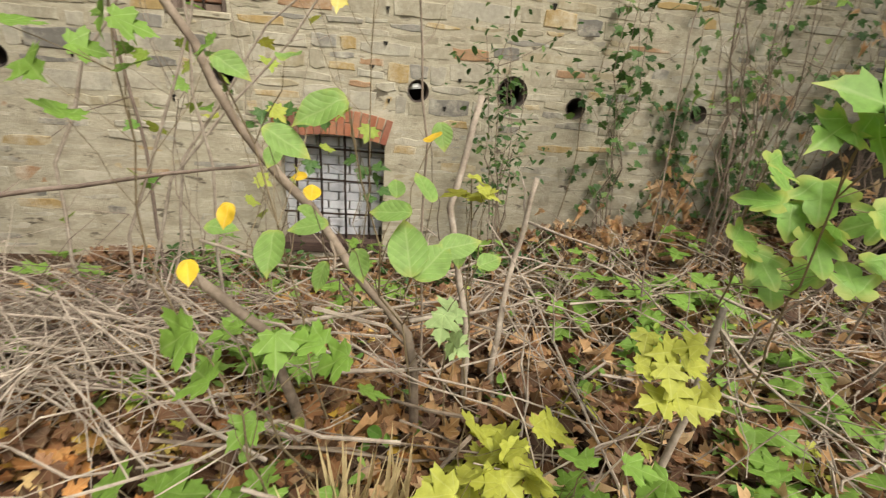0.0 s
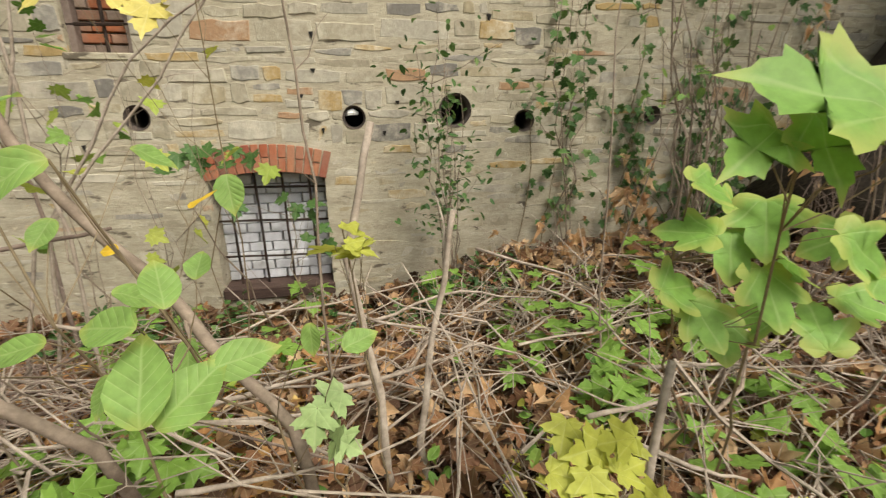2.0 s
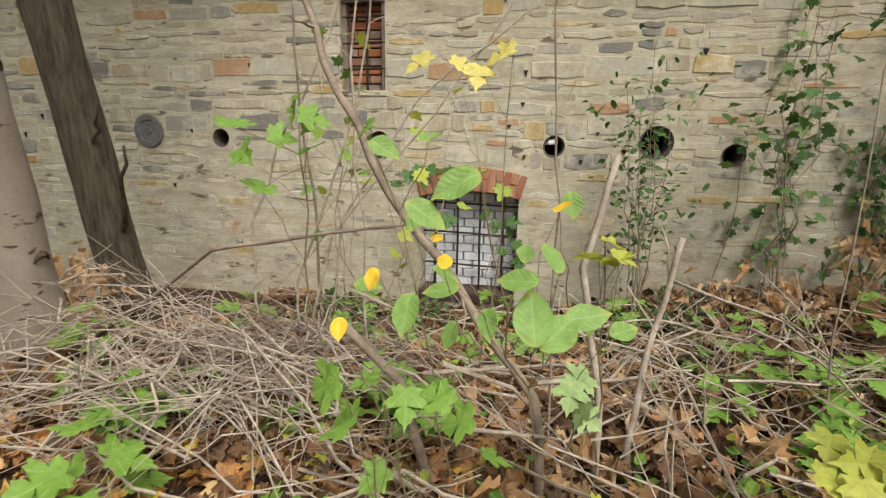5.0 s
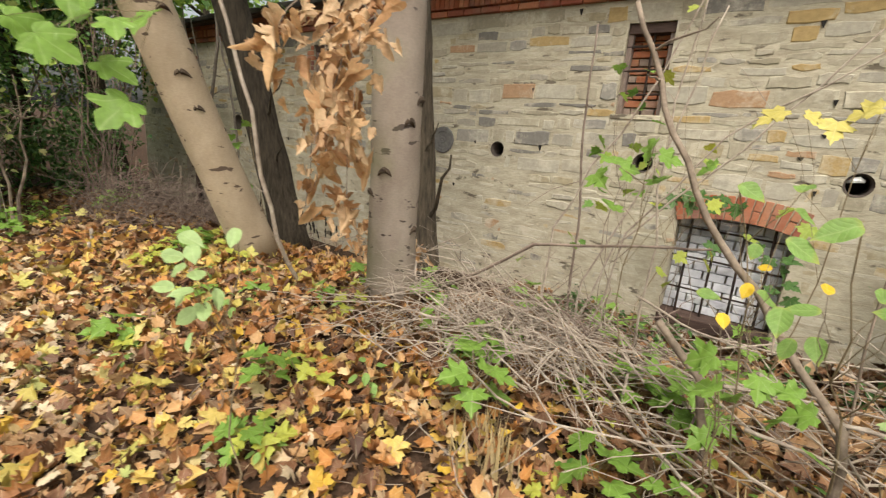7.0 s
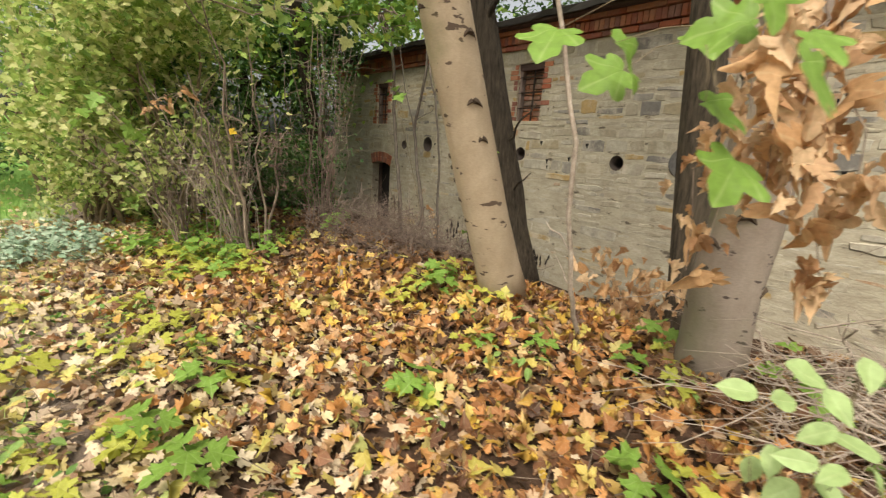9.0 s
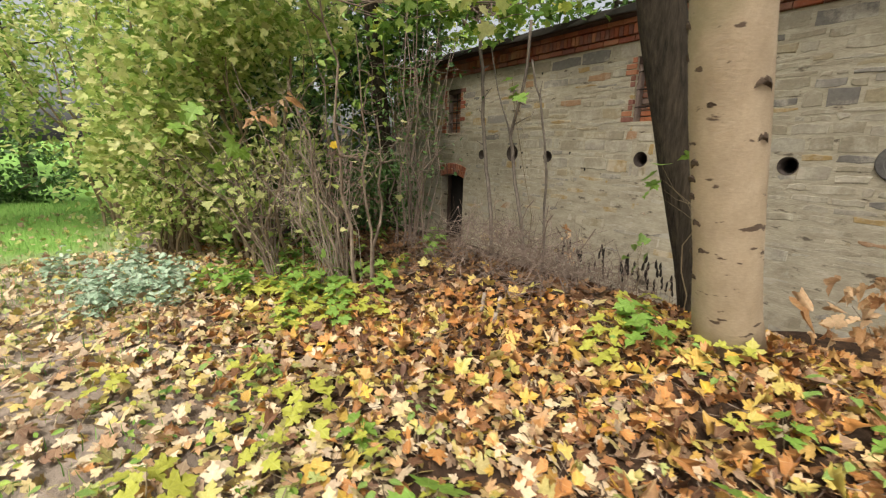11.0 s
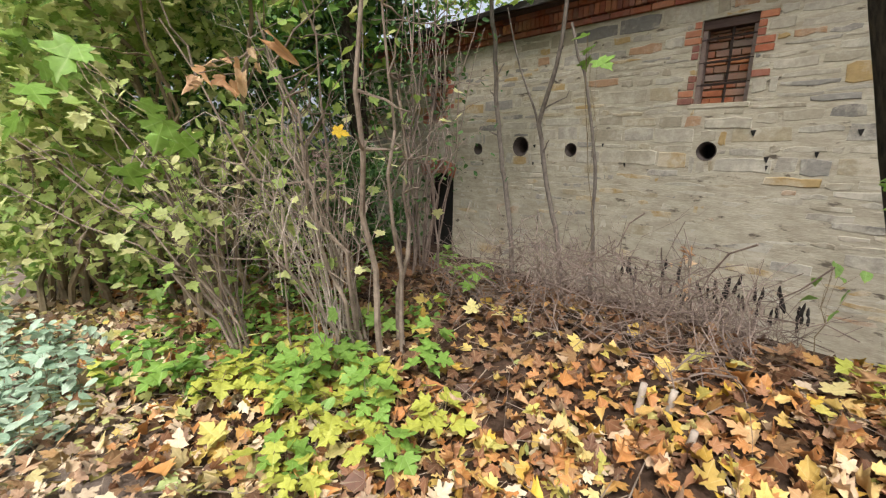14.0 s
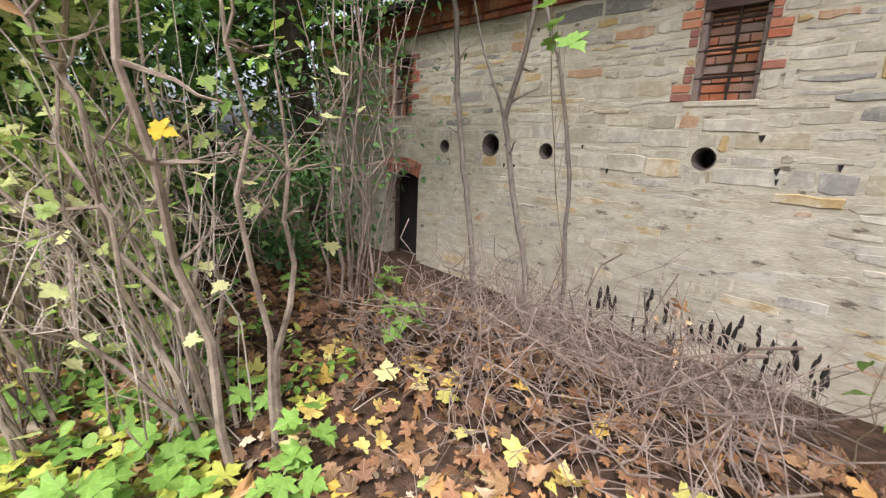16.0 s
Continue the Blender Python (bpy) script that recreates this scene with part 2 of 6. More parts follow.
# brown leaves, their tones darkened further to hold the shade under brushwood
brown_litter_mat = leaf_mat("brown_shade_darkened_leaves", [(0.0, (0.05, 0.025, 0.015)), (0.25, (0.15, 0.068, 0.032)), (0.42, (0.29, 0.135, 0.058)), (0.55, (0.07, 0.036, 0.021)), (0.75, (0.34, 0.185, 0.09)), (0.85, (0.055, 0.03, 0.019)), (1.0, (0.42, 0.22, 0.065))], 0.1, 0.65)
maple_green_mat = leaf_mat("fresh_green_leaf", [(0.0, (0.09, 0.20, 0.035)), (0.35, (0.16, 0.31, 0.05)), (0.65, (0.24, 0.40, 0.07)), (0.85, (0.35, 0.47, 0.08)), (1.0, (0.50, 0.50, 0.08))], 0.4)
lime_mat = leaf_mat("yellow_green_leaf", [(0.0, (0.30, 0.42, 0.07)), (0.4, (0.45, 0.51, 0.09)), (0.75, (0.53, 0.51, 0.08)), (1.0, (0.24, 0.36, 0.08))], 0.4)
ovate_mat = leaf_mat("mid_green_ovate_leaf", [(0.0, (0.16, 0.30, 0.07)), (0.5, (0.24, 0.40, 0.10)), (1.0, (0.33, 0.48, 0.13))], 0.42, veins="pinnate", rim=(0.44, 0.44, 0.10))
big_leaf_mat = leaf_mat("large_maple_leaf", [(0.0, (0.14, 0.31, 0.05)), (0.5, (0.21, 0.40, 0.075)), (1.0, (0.30, 0.46, 0.10))], 0.42, rim=(0.42, 0.45, 0.11))
pale_leaf_mat = leaf_mat("pale_green_leaf", [(0.0, (0.30, 0.44, 0.17)), (0.5, (0.37, 0.51, 0.21)), (1.0, (0.45, 0.57, 0.26))], 0.35)
dark_green_mat = leaf_mat("deep_green_leaf", [(0.0, (0.03, 0.085, 0.02)), (0.5, (0.06, 0.14, 0.03)), (0.85, (0.10, 0.20, 0.05)), (1.0, (0.16, 0.25, 0.06))])
bush_mat = leaf_mat("bush_leaf", [(0.0, (0.16, 0.29, 0.06)), (0.25, (0.33, 0.46, 0.11)), (0.55, (0.53, 0.61, 0.20)), (0.8, (0.69, 0.71, 0.32)), (1.0, (0.76, 0.72, 0.36))], 0.55)
grey_green_mat = leaf_mat("grey_green_weed", [(0.0, (0.24, 0.36, 0.24)), (0.5, (0.37, 0.50, 0.36)), (1.0, (0.50, 0.60, 0.46))], 0.3, veins="pinnate")
dry_leaf_mat = leaf_mat("withered_orange_leaf", [(0.0, (0.50, 0.27, 0.12)), (0.35, (0.66, 0.41, 0.21)), (0.7, (0.74, 0.53, 0.33)), (1.0, (0.44, 0.23, 0.11))], 0.4, 0.7)
yellow_mat = leaf_mat("bright_yellow_leaf", [(0.0, (0.75, 0.42, 0.02)), (0.5, (0.8, 0.52, 0.03)), (1.0, (0.7, 0.5, 0.08))], 0.3)
soft_yellow_mat = leaf_mat("faded_yellow_leaf", [(0.0, (0.62, 0.38, 0.06)), (0.4, (0.64, 0.48, 0.14)), (0.7, (0.52, 0.48, 0.12)), (1.0, (0.66, 0.50, 0.28))], 0.2)
grass_mat = leaf_mat("grass_blade", [(0.0, (0.10, 0.23, 0.045)), (0.5, (0.19, 0.37, 0.08)), (0.85, (0.29, 0.45, 0.12)), (1.0, (0.45, 0.43, 0.19))], 0.25)
dry_grass_mat = leaf_mat("dry_straw_grass", [(0.0, (0.45, 0.34, 0.17)), (0.6, (0.58, 0.46, 0.26)), (1.0, (0.36, 0.25, 0.12))], 0.2, 0.7)


def ground_material():
    mat, nt, bsdf = shader("leafy_soil_and_lawn", 0.95, 0.1)
    soil = ramp(nt, [(0.3, (0.022, 0.014, 0.010)), (0.5, (0.055, 0.034, 0.022)), (0.7, (0.12, 0.07, 0.045))], noise_tex(nt, 9, 10, 0.7))
    earth = ramp(nt, [(0.3, (0.19, 0.15, 0.12)), (0.7, (0.38, 0.315, 0.26))], noise_tex(nt, 7, 10, 0.7))
    lawn = ramp(nt, [(0.3, (0.11, 0.24, 0.045)), (0.7, (0.24, 0.40, 0.10))], noise_tex(nt, 12, 10, 0.7))
    sep = nt.nodes.new("ShaderNodeSeparateXYZ")
    nt.links.new(nt.nodes.new("ShaderNodeNewGeometry").outputs["Position"], sep.inputs[0])

    def band(source, lo, hi, wobble):
        m = node(nt, "ShaderNodeMapRange")
        m.inputs["From Min"].default_value, m.inputs["From Max"].default_value = lo, hi
        add = nt.nodes.new("ShaderNodeMath")
        add.operation = "MULTIPLY_ADD"
        nt.links.new(noise_tex(nt, 1.2, 5), add.inputs[0])
        add.inputs[1].default_value = wobble
        nt.links.new(source, add.inputs[2])
        nt.links.new(add.outputs[0], m.inputs["Value"])
        return m.outputs[0]

    col = mix(nt, "MIX", band(sep.outputs["Y"], -4.6, -5.8, 1.0), soil, earth)
    far = nt.nodes.new("ShaderNodeMath")
    far.operation = "MULTIPLY"
    nt.links.new(band(sep.outputs["X"], -8.6, -9.6, 1.0), far.inputs[0])
    nt.links.new(band(sep.outputs["Y"], -5.6, -6.4, 0.6), far.inputs[1])
    col = mix(nt, "MIX", far.outputs[0], col, lawn)
    nt.links.new(col, bsdf.inputs["Base Color"])
    bump(nt, bsdf, noise_tex(nt, 30, 10, 0.7), 0.8, 0.03)
    return mat


ground_mat = ground_material()


# ---- building helpers ----
rng = np.random.default_rng(7)


def link_mesh(name, verts, faces, mat, parent=None, label="", smooth=False):
    me = bpy.data.meshes.new(name)
    me.from_pydata([tuple(p) for p in verts], [], [tuple(f) for f in faces])
    me.materials.append(mat)
    if isinstance(faces, LeafFaces):
        me.uv_layers.new(name="UVMap").data.foreach_set("uv", faces.flat)
        smooth = True
    if smooth:
        me.polygons.foreach_set("use_smooth", [True] * len(me.polygons))
    me.update()
    ob = new(name, me)
    ob.parent = parent
    return tagged(ob, label)


def part(name, bm, mat, parent, label=""):
    me = bpy.data.meshes.new(name)
    bm.to_mesh(me)
    bm.free()
    me.materials.append(mat)
    ob = new(name, me)
    ob.parent = parent
    return tagged(ob, label)


def thing(name, label, category, group="", kind="", at=(0, 0, 0)):
    ob = new(name)
    ob.location = at
    ob.empty_display_size = 0.1
    return tagged(ob, label, category, group, kind)


def ease(a, b, x):
    u = np.clip((np.asarray(x, float) - a) / (b - a), 0, 1)
    return u * u * (3 - 2 * u)


def ground_z(x, y):
    """Height of the ground: flat path, a low bank under the trees, a ditch along the wall."""
    x, y = np.asarray(x, float), np.asarray(y, float)
    foot = -0.5 + 0.2 * ease(-4.6, -3.8, x) + 0.42 * ease(0.4, 2.6, x) + 0.15 * ease(2.6, 4.5, x)
    bank = (0.26 - 0.16 * ease(-1.6, 0.5, x)) * (1 - 0.6 * ease(-5.5, -7.5, x)) * np.exp(-((y + 2.9) / 1.0) ** 2)
    z = foot * ease(-2.4, -0.6, y) * (1 - ease(1.0, 3.0, y)) + bank
    z = z + 0.03 * np.sin(1.7 * x + 0.6 * y) * np.sin(1.3 * y + 0.5) + 0.012 * np.sin(5.1 * x + 2.0) * np.sin(4.3 * y)
    return z


def box_data(x0, x1, y0, y1, z0, z1):
    v = [(x, y, z) for x in (x0, x1) for y in (y0, y1) for z in (z0, z1)]
    return v, [(0, 1, 3, 2), (4, 6, 7, 5), (0, 4, 5, 1), (2, 3, 7, 6), (0, 2, 6, 4), (1, 5, 7, 3)]


def box(bm, x0, x1, y0, y1, z0, z1, bevel=0.0):
    v, f = box_data(x0, x1, y0, y1, z0, z1)
    vs = [bm.verts.new(p) for p in v]
    fs = [bm.faces.new([vs[i] for i in q]) for q in f]
    if bevel:
        es = list({e for q in fs for e in q.edges})
        bmesh.ops.bevel(bm, geom=es, offset=bevel, segments=1, affect="EDGES")
    return bm


def tube_data(points, radii, sides=6, knobby=0.0, twist=0.0):
    """A swept tube along points, with a closed tip."""
    pts = [Vector(p) for p in points]
    verts, faces = [], []
    ref = Vector((0.31, 0.87, 0.2)).normalized()
    for i, p in enumerate(pts):
        d = (pts[min(i + 1, len(pts) - 1)] - pts[max(i - 1, 0)]).normalized()
        a = d.cross(ref)
        a = a.normalized() if a.length > 0.05 else d.orthogonal().normalized()
        b = d.cross(a)
        for k in range(sides):
            ang = 2 * math.pi * k / sides + twist * i
            r = radii[i] * (1 + knobby * noise.noise(Vector((p.x * 3 + math.cos(ang) * 1.3, p.y * 3 + math.sin(ang) * 1.3, p.z * 2.2))))
            verts.append(p + (a * math.cos(ang) + b * math.sin(ang)) * r)
    for i in range(len(pts) - 1):
        for k in range(sides):
            q = i * sides
            faces.append((q + k, q + (k + 1) % sides, q + sides + (k + 1) % sides, q + sides + k))
    faces.append(tuple(range(sides - 1, -1, -1)))
    faces.append(tuple((len(pts) - 1) * sides + k for k in range(sides)))
    return verts, faces


def join_data(items):
    verts, faces = [], []
    for v, f in items:
        n = len(verts)
        verts.extend(v)
        faces.extend(tuple(i + n for i in q) for q in f)
    return verts, faces


def bent(start, end, n=6, wobble=0.06, sag=0.0):
    """A crooked line from start to end."""
    a, b = np.array(start, float), np.array(end, float)
    length = np.linalg.norm(b - a)
    u = np.linspace(0, 1, n)[:, None]
    jitter = rng.normal(0, wobble * length, (n, 3)) * np.sin(np.pi * u) * 0.7 + np.cumsum(rng.normal(0, wobble * length * 0.3, (n, 3)), axis=0) * u * (1 - u) * 2
    pts = a + (b - a) * u + jitter
    pts[:, 2] -= sag * length * np.sin(np.pi * u[:, 0])
    return pts


def taper(r0, r1, n):
    return list(np.linspace(r0, r1, n))


# leaf outlines: x across, y from stalk to tip
def outline_leaf(half, fold=0.12, droop=0.1, roll=0.0, inner=False):
    """A leaf from the outline of its right half, folded along the midrib, drooping and rolled inwards at its edges."""
    ring = half + [(-x, y) for x, y in reversed(half[1:-1])]
    n = len(ring)
    flat = ring + ([(0.55 * x, 0.42 + 0.55 * (y - 0.42)) for x, y in ring] if inner else []) + [(0, 0.42)]
    verts = []
    for x, y in flat:
        z = fold * abs(x) - droop * y * y + 0.03 * math.sin(9 * y + 5 * x)
        if roll:
            z += (1 - math.cos(roll * x)) / roll + 0.05 * math.sin(13 * x + 7 * y)
            x = math.sin(roll * x) / roll
        verts.append((x, y, z))
    last = len(flat) - 1
    if inner:
        faces = [(i, (i + 1) % n, n + (i + 1) % n, n + i) for i in range(n)] + [(n + i, n + (i + 1) % n, last) for i in range(n)]
    else:
        faces = [(i, (i + 1) % n, last) for i in range(n)]
    return np.array(verts), faces, np.array(flat)


FIVE_LOBES = [(0, 0), (0.10, -0.08), (0.22, -0.12), (0.30, -0.04), (0.46, -0.02), (0.40, 0.08), (0.36, 0.17), (0.50, 0.24), (0.66, 0.40), (0.54, 0.42), (0.52, 0.52), (0.40, 0.46),
              (0.24, 0.44), (0.28, 0.58), (0.34, 0.70), (0.22, 0.70), (0.17, 0.82), (0.08, 0.86), (0, 1.05)]
BLUNT_LOBES = [(0, 0), (0.10, -0.09), (0.24, -0.12), (0.36, -0.04), (0.46, 0.06), (0.44, 0.14), (0.36, 0.20), (0.48, 0.28), (0.60, 0.42), (0.60, 0.54), (0.50, 0.58), (0.40, 0.56), (0.26, 0.52),
               (0.28, 0.64), (0.27, 0.76), (0.19, 0.84), (0.10, 0.94), (0, 1.0)]
MAPLE = outline_leaf(FIVE_LOBES, 0.14, 0.16, inner=True)
SYCAMORE = outline_leaf(BLUNT_LOBES, 0.10, 0.22, inner=True)
LOBED = outline_leaf([(0, 0), (0.20, -0.12), (0.30, 0.02), (0.52, 0.03), (0.40, 0.20), (0.62, 0.42), (0.40, 0.46), (0.36, 0.60), (0.18, 0.56), (0.17, 0.78), (0, 1.0)], 0.14, 0.14)
OVATE = outline_leaf([(0, 0), (0.10, 0.02), (0.20, 0.10), (0.29, 0.24), (0.33, 0.40), (0.31, 0.56), (0.24, 0.72), (0.13, 0.86), (0.05, 0.95), (0, 1.02)], 0.16, 0.18, inner=True)
ROUNDED = outline_leaf([(0, 0), (0.16, 0.08), (0.27, 0.28), (0.29, 0.48), (0.22, 0.70), (0.10, 0.88), (0, 1.0)], 0.22, 0.15)
LITTER = outline_leaf([(0, 0), (0.18, -0.10), (0.28, -0.02), (0.45, 0.0), (0.35, 0.17), (0.63, 0.38), (0.50, 0.50), (0.25, 0.44), (0.31, 0.68), (0.16, 0.74), (0, 1.0)], -0.16, 0.22)
CURLED = outline_leaf([(0, 0), (0.2, 0.0), (0.42, 0.12), (0.30, 0.3), (0.42, 0.5), (0.2, 0.7), (0, 0.95)], 0.5, 0.7, 2.4)
DRY = outline_leaf([(0, 0), (0.20, -0.10), (0.34, 0.04), (0.46, 0.06), (0.36, 0.22), (0.54, 0.44), (0.34, 0.50), (0.26, 0.66), (0.12, 0.74), (0, 1.0)], 0.3, 0.45, 2.2)
HANGING = outline_leaf(FIVE_LOBES, 0.25, 0.45, 2.8, inner=True)
CRUMPLED = outline_leaf(BLUNT_LOBES, 0.5, 0.8, 3.8, inner=True)
SMALL = (np.array([(0, 0, 0), (0.3, 0.4, 0.06), (0, 1, -0.08), (-0.3, 0.4, 0.06)]), [(0, 1, 2), (0, 2, 3)], np.array([(0, 0), (0.3, 0.4), (0, 1), (-0.3, 0.4)]))
BLADE = (np.array([(-0.03, 0, 0), (0.03, 0, 0), (0.022, 0.55, 0.1), (-0.022, 0.55, 0.1), (0, 1, 0.32)]), [(0, 1, 2, 3), (3, 2, 4)], np.array([(0.2, 0.3)] * 5))
shape_rng = np.random.default_rng(11)


class LeafFaces(list):
    """Faces of scattered leaves that carry each corner's place on its leaf."""
    flat = None


def scatter(kind, places, sizes, yaw, tilt, lean):
    """Many leaves of one kind as one mesh's data. tilt: how far the tip rises (radians); lean: roll about the midrib."""
    base, faces, flat = kind
    m, k = len(places), len(base)
    places, sizes = np.asarray(places, float), np.broadcast_to(sizes, m)
    yaw, tilt, lean = (np.broadcast_to(np.asarray(a, float), m) for a in (yaw, tilt, lean))
    p = base[None] * sizes[:, None, None]
    p[..., 0] *= shape_rng.uniform(0.82, 1.12, m)[:, None]
    p[..., 2] *= shape_rng.uniform(0.2, 1.9, m)[:, None]
    c, s = np.cos(lean)[:, None], np.sin(lean)[:, None]
    x, y, z = p[..., 0] * c + p[..., 2] * s, p[..., 1], -p[..., 0] * s + p[..., 2] * c
    c, s = np.cos(tilt)[:, None], np.sin(tilt)[:, None]
    y, z = y * c - z * s, y * s + z * c
    c, s = np.cos(yaw)[:, None], np.sin(yaw)[:, None]
    x, y = x * c - y * s, x * s + y * c
    v = np.stack([x, y, z], -1) + places[:, None, :]
    out = LeafFaces(tuple(i + o for i in q) for o in (np.arange(m) * k).tolist() for q in faces)
    one = np.array([flat[i] for q in faces for i in q])
    out.flat = np.tile(one, (m, 1)).astype(np.float32).ravel()
    return v.reshape(-1, 3), out


def leaves(name, kind, places, sizes, mat, parent, tilt=(-0.9, 0.5), lean=0.5, label="", yaw=None):
    n = len(places)
    yaw = rng.uniform(0, 2 * np.pi, n) if yaw is None else yaw
    v, f = scatter(kind, places, sizes, yaw, rng.uniform(*tilt, n), rng.normal(0, lean, n))
    return link_mesh(name, v, f, mat, parent, label)


# ---- ground ----
def make_ground():
    ax = np.concatenate([[-400, -150, -70, -40, -26, -19], np.arange(-16, 8.01, 0.16), [9, 11, 15, 25, 60, 150, 400]])
    ay = np.concatenate([[-400, -150, -60, -30, -18, -13], np.arange(-10, 0.61, 0.16), [1.0, 2, 4, 8, 20, 60, 150, 400]])
    X, Y = np.meshgrid(ax, ay)
    inside = ease(-30, -16, X) * (1 - ease(8, 14, X)) * ease(-20, -10, Y)
    Z = ground_z(X, Y) * inside
    nx = len(ax)
    verts = np.stack([X, Y, Z], -1).reshape(-1, 3)
    faces = [(j * nx + i, j * nx + i + 1, (j + 1) * nx + i + 1, (j + 1) * nx + i) for j in range(len(ay) - 1) for i in range(nx - 1)]
    ob = link_mesh("ground", verts, faces, ground_mat, smooth=True)
    tagged(ob, "dark soil under fallen leaves, turning to green lawn", "ground", kind="structure")


make_ground()

# ---- the stone wall ----
X0, X1, TOP = -13.3, 9.0, 3.04
DEEP = 0.55
WINDOWS = [(-1.31, -0.86, 1.93, 2.82), (-6.36, -5.83, 1.965, 2.835), (-10.93, -10.42, 1.88, 2.80)]
ARCHES = [(-0.49, 0.49, -0.08, 0.92), (-11.07, -10.22, -0.75, 0.92)]
# centre x, z, radius
HOLES = [(0.78, 1.436, 0.10), (-0.93, 1.447, 0.10), (-2.68, 1.446, 0.095), (-4.41, 1.434, 0.10), (-6.14, 1.449, 0.105), (-7.86, 1.442, 0.095),
         (-9.635, 1.434, 0.095), (2.34, 1.394, 0.10), (3.67, 1.431, 0.09), (-8.74, 1.482, 0.15), (1.68, 1.49, 0.15)]
PLUGS = [(-3.545, 1.50, 0.18)]


def arch_points(x0, x1, spring, rise, n=10):
    half = (x1 - x0) / 2
    r = (half * half + rise * rise) / (2 * rise)
    a = math.asin(half / r)
    cx, cz = (x0 + x1) / 2, spring + rise - r
    return cx, cz, r, a, [(cx + r * math.sin(t), cz + r * math.cos(t)) for t in np.linspace(-a, a, n)]


def make_wall():
    wall = new("wall_north", bpy.data.meshes.new("wall_north"))
    bm = box(bmesh.new(), X0, X1, 0.0, DEEP, -1.0, TOP)
    bm.to_mesh(wall.data)
    bm.free()
    wall.data.materials.append(mortar_mat)
    items = []
    for x0, x1, z0, z1 in WINDOWS:
        items.append(box_data(x0, x1, -0.2, 0.22, z0, z1))
    for x0, x1, z0, z1 in ARCHES:
        ring = [(x0, z0)] + [p for p in arch_points(x0, x1, z1, 0.07)[4]] + [(x1, z0)]
        n = len(ring)
        v = [(x, -0.2, z) for x, z in ring] + [(x, 0.30, z) for x, z in ring]
        f = [tuple(range(n - 1, -1, -1)), tuple(range(n, 2 * n))] + [(i, (i + 1) % n, n + (i + 1) % n, n + i) for i in range(n)]
        items.append((v, f))
    for x, z, r in HOLES + PLUGS:
        ang = np.linspace(0, 2 * np.pi, 21)[:-1]
        deep = 0.4 if (x, z, r) in HOLES else 0.06
        v = [(x + r * math.cos(a), y, z + r * math.sin(a)) for y in (-0.2, deep) for a in ang]
        f = [tuple(range(19, -1, -1)), tuple(range(20, 40))] + [(i, (i + 1) % 20, 20 + (i + 1) % 20, 20 + i) for i in range(20)]
        items.append((v, f))
    for v, f in items:
        me = bpy.data.meshes.new("cutter")
        me.from_pydata(v, [], f)
        bm = bmesh.new()
        bm.from_mesh(me)
        bmesh.ops.recalc_face_normals(bm, faces=bm.faces)
        bm.to_mesh(me)
        bm.free()
        cutter = new("cutter", me)
        mod = wall.modifiers.new("cut", "BOOLEAN")
        mod.operation, mod.object, mod.solver = "DIFFERENCE", cutter, "EXACT"
        cut = bpy.data.meshes.new_from_object(wall.evaluated_get(bpy.context.evaluated_depsgraph_get()))
        wall.modifiers.clear()
        wall.data = cut
        bpy.data.objects.remove(cutter)
    wall.data.name = "wall_north"
    return tagged(wall, "old rubble sandstone wall with pale lime mortar", "wall", kind="structure")


wall = make_wall()


def minus(rects, hole):
    hx0, hx1, hz0, hz1 = hole
    out = []
    for x0, x1, z0, z1 in rects:
        if hx0 >= x1 or hx1 <= x0 or hz0 >= z1 or hz1 <= z0:
            out.append((x0, x1, z0, z1))
            continue
        if x0 < hx0:
            out.append((x0, hx0, z0, z1))
        if x1 > hx1:
            out.append((hx1, x1, z0, z1))
        mx0, mx1 = max(x0, hx0), min(x1, hx1)
        if z0 < hz0:
            out.append((mx0, mx1, z0, hz0))
        if z1 > hz1:
            out.append((mx0, mx1, hz1, z1))
    return out


def stone_data(x0, x1, z0, z1, r):
    """One roughly dressed stone: an uneven outline, a bumpy face and worn, sloping edges."""
    low = z1 < 1.0 + 0.35 * math.sin(x0 * 1.7) + 0.2 * math.sin(x0 * 4.1)
    d = r.uniform(-0.002, 0.003) if low else r.uniform(0.002, 0.006)
    if r.random() < 0.08 and not low:
        d += 0.005
    e = min(0.016, (z1 - z0) * 0.22)
    j = lambda: r.uniform(-0.012, 0.012)
    n = 4
    xs = [x0 + (x1 - x0) * (k + (r.uniform(-0.25, 0.25) if 0 < k < n - 1 else 0)) / (n - 1) for k in range(n)]
    outer = [(x + j(), z0 + j()) for x in xs] + [(x + j(), z1 + j()) for x in reversed(xs)]
    cx, cz = (x0 + x1) / 2, (z0 + z1) / 2
    m = 2 * n
    inner = []
    for k, (x, z) in enumerate(outer):
        end = k in (0, n - 1, n, m - 1)
        inner.append((x + (math.copysign(e, cx - x) if end else 0), z + math.copysign(e * (1.5 if end else 1), cz - z)))
    v = [(x, 0.012, z) for x, z in outer] + [(x, -d + r.uniform(-0.0025, 0.0025), z) for x, z in inner]
    f = [(i, (i + 1) % m, m + (i + 1) % m, m + i) for i in range(m)] + [(m + k, m + k + 1, 2 * m - 2 - k, 2 * m - 1 - k) for k in range(n - 1)]
    return v, f


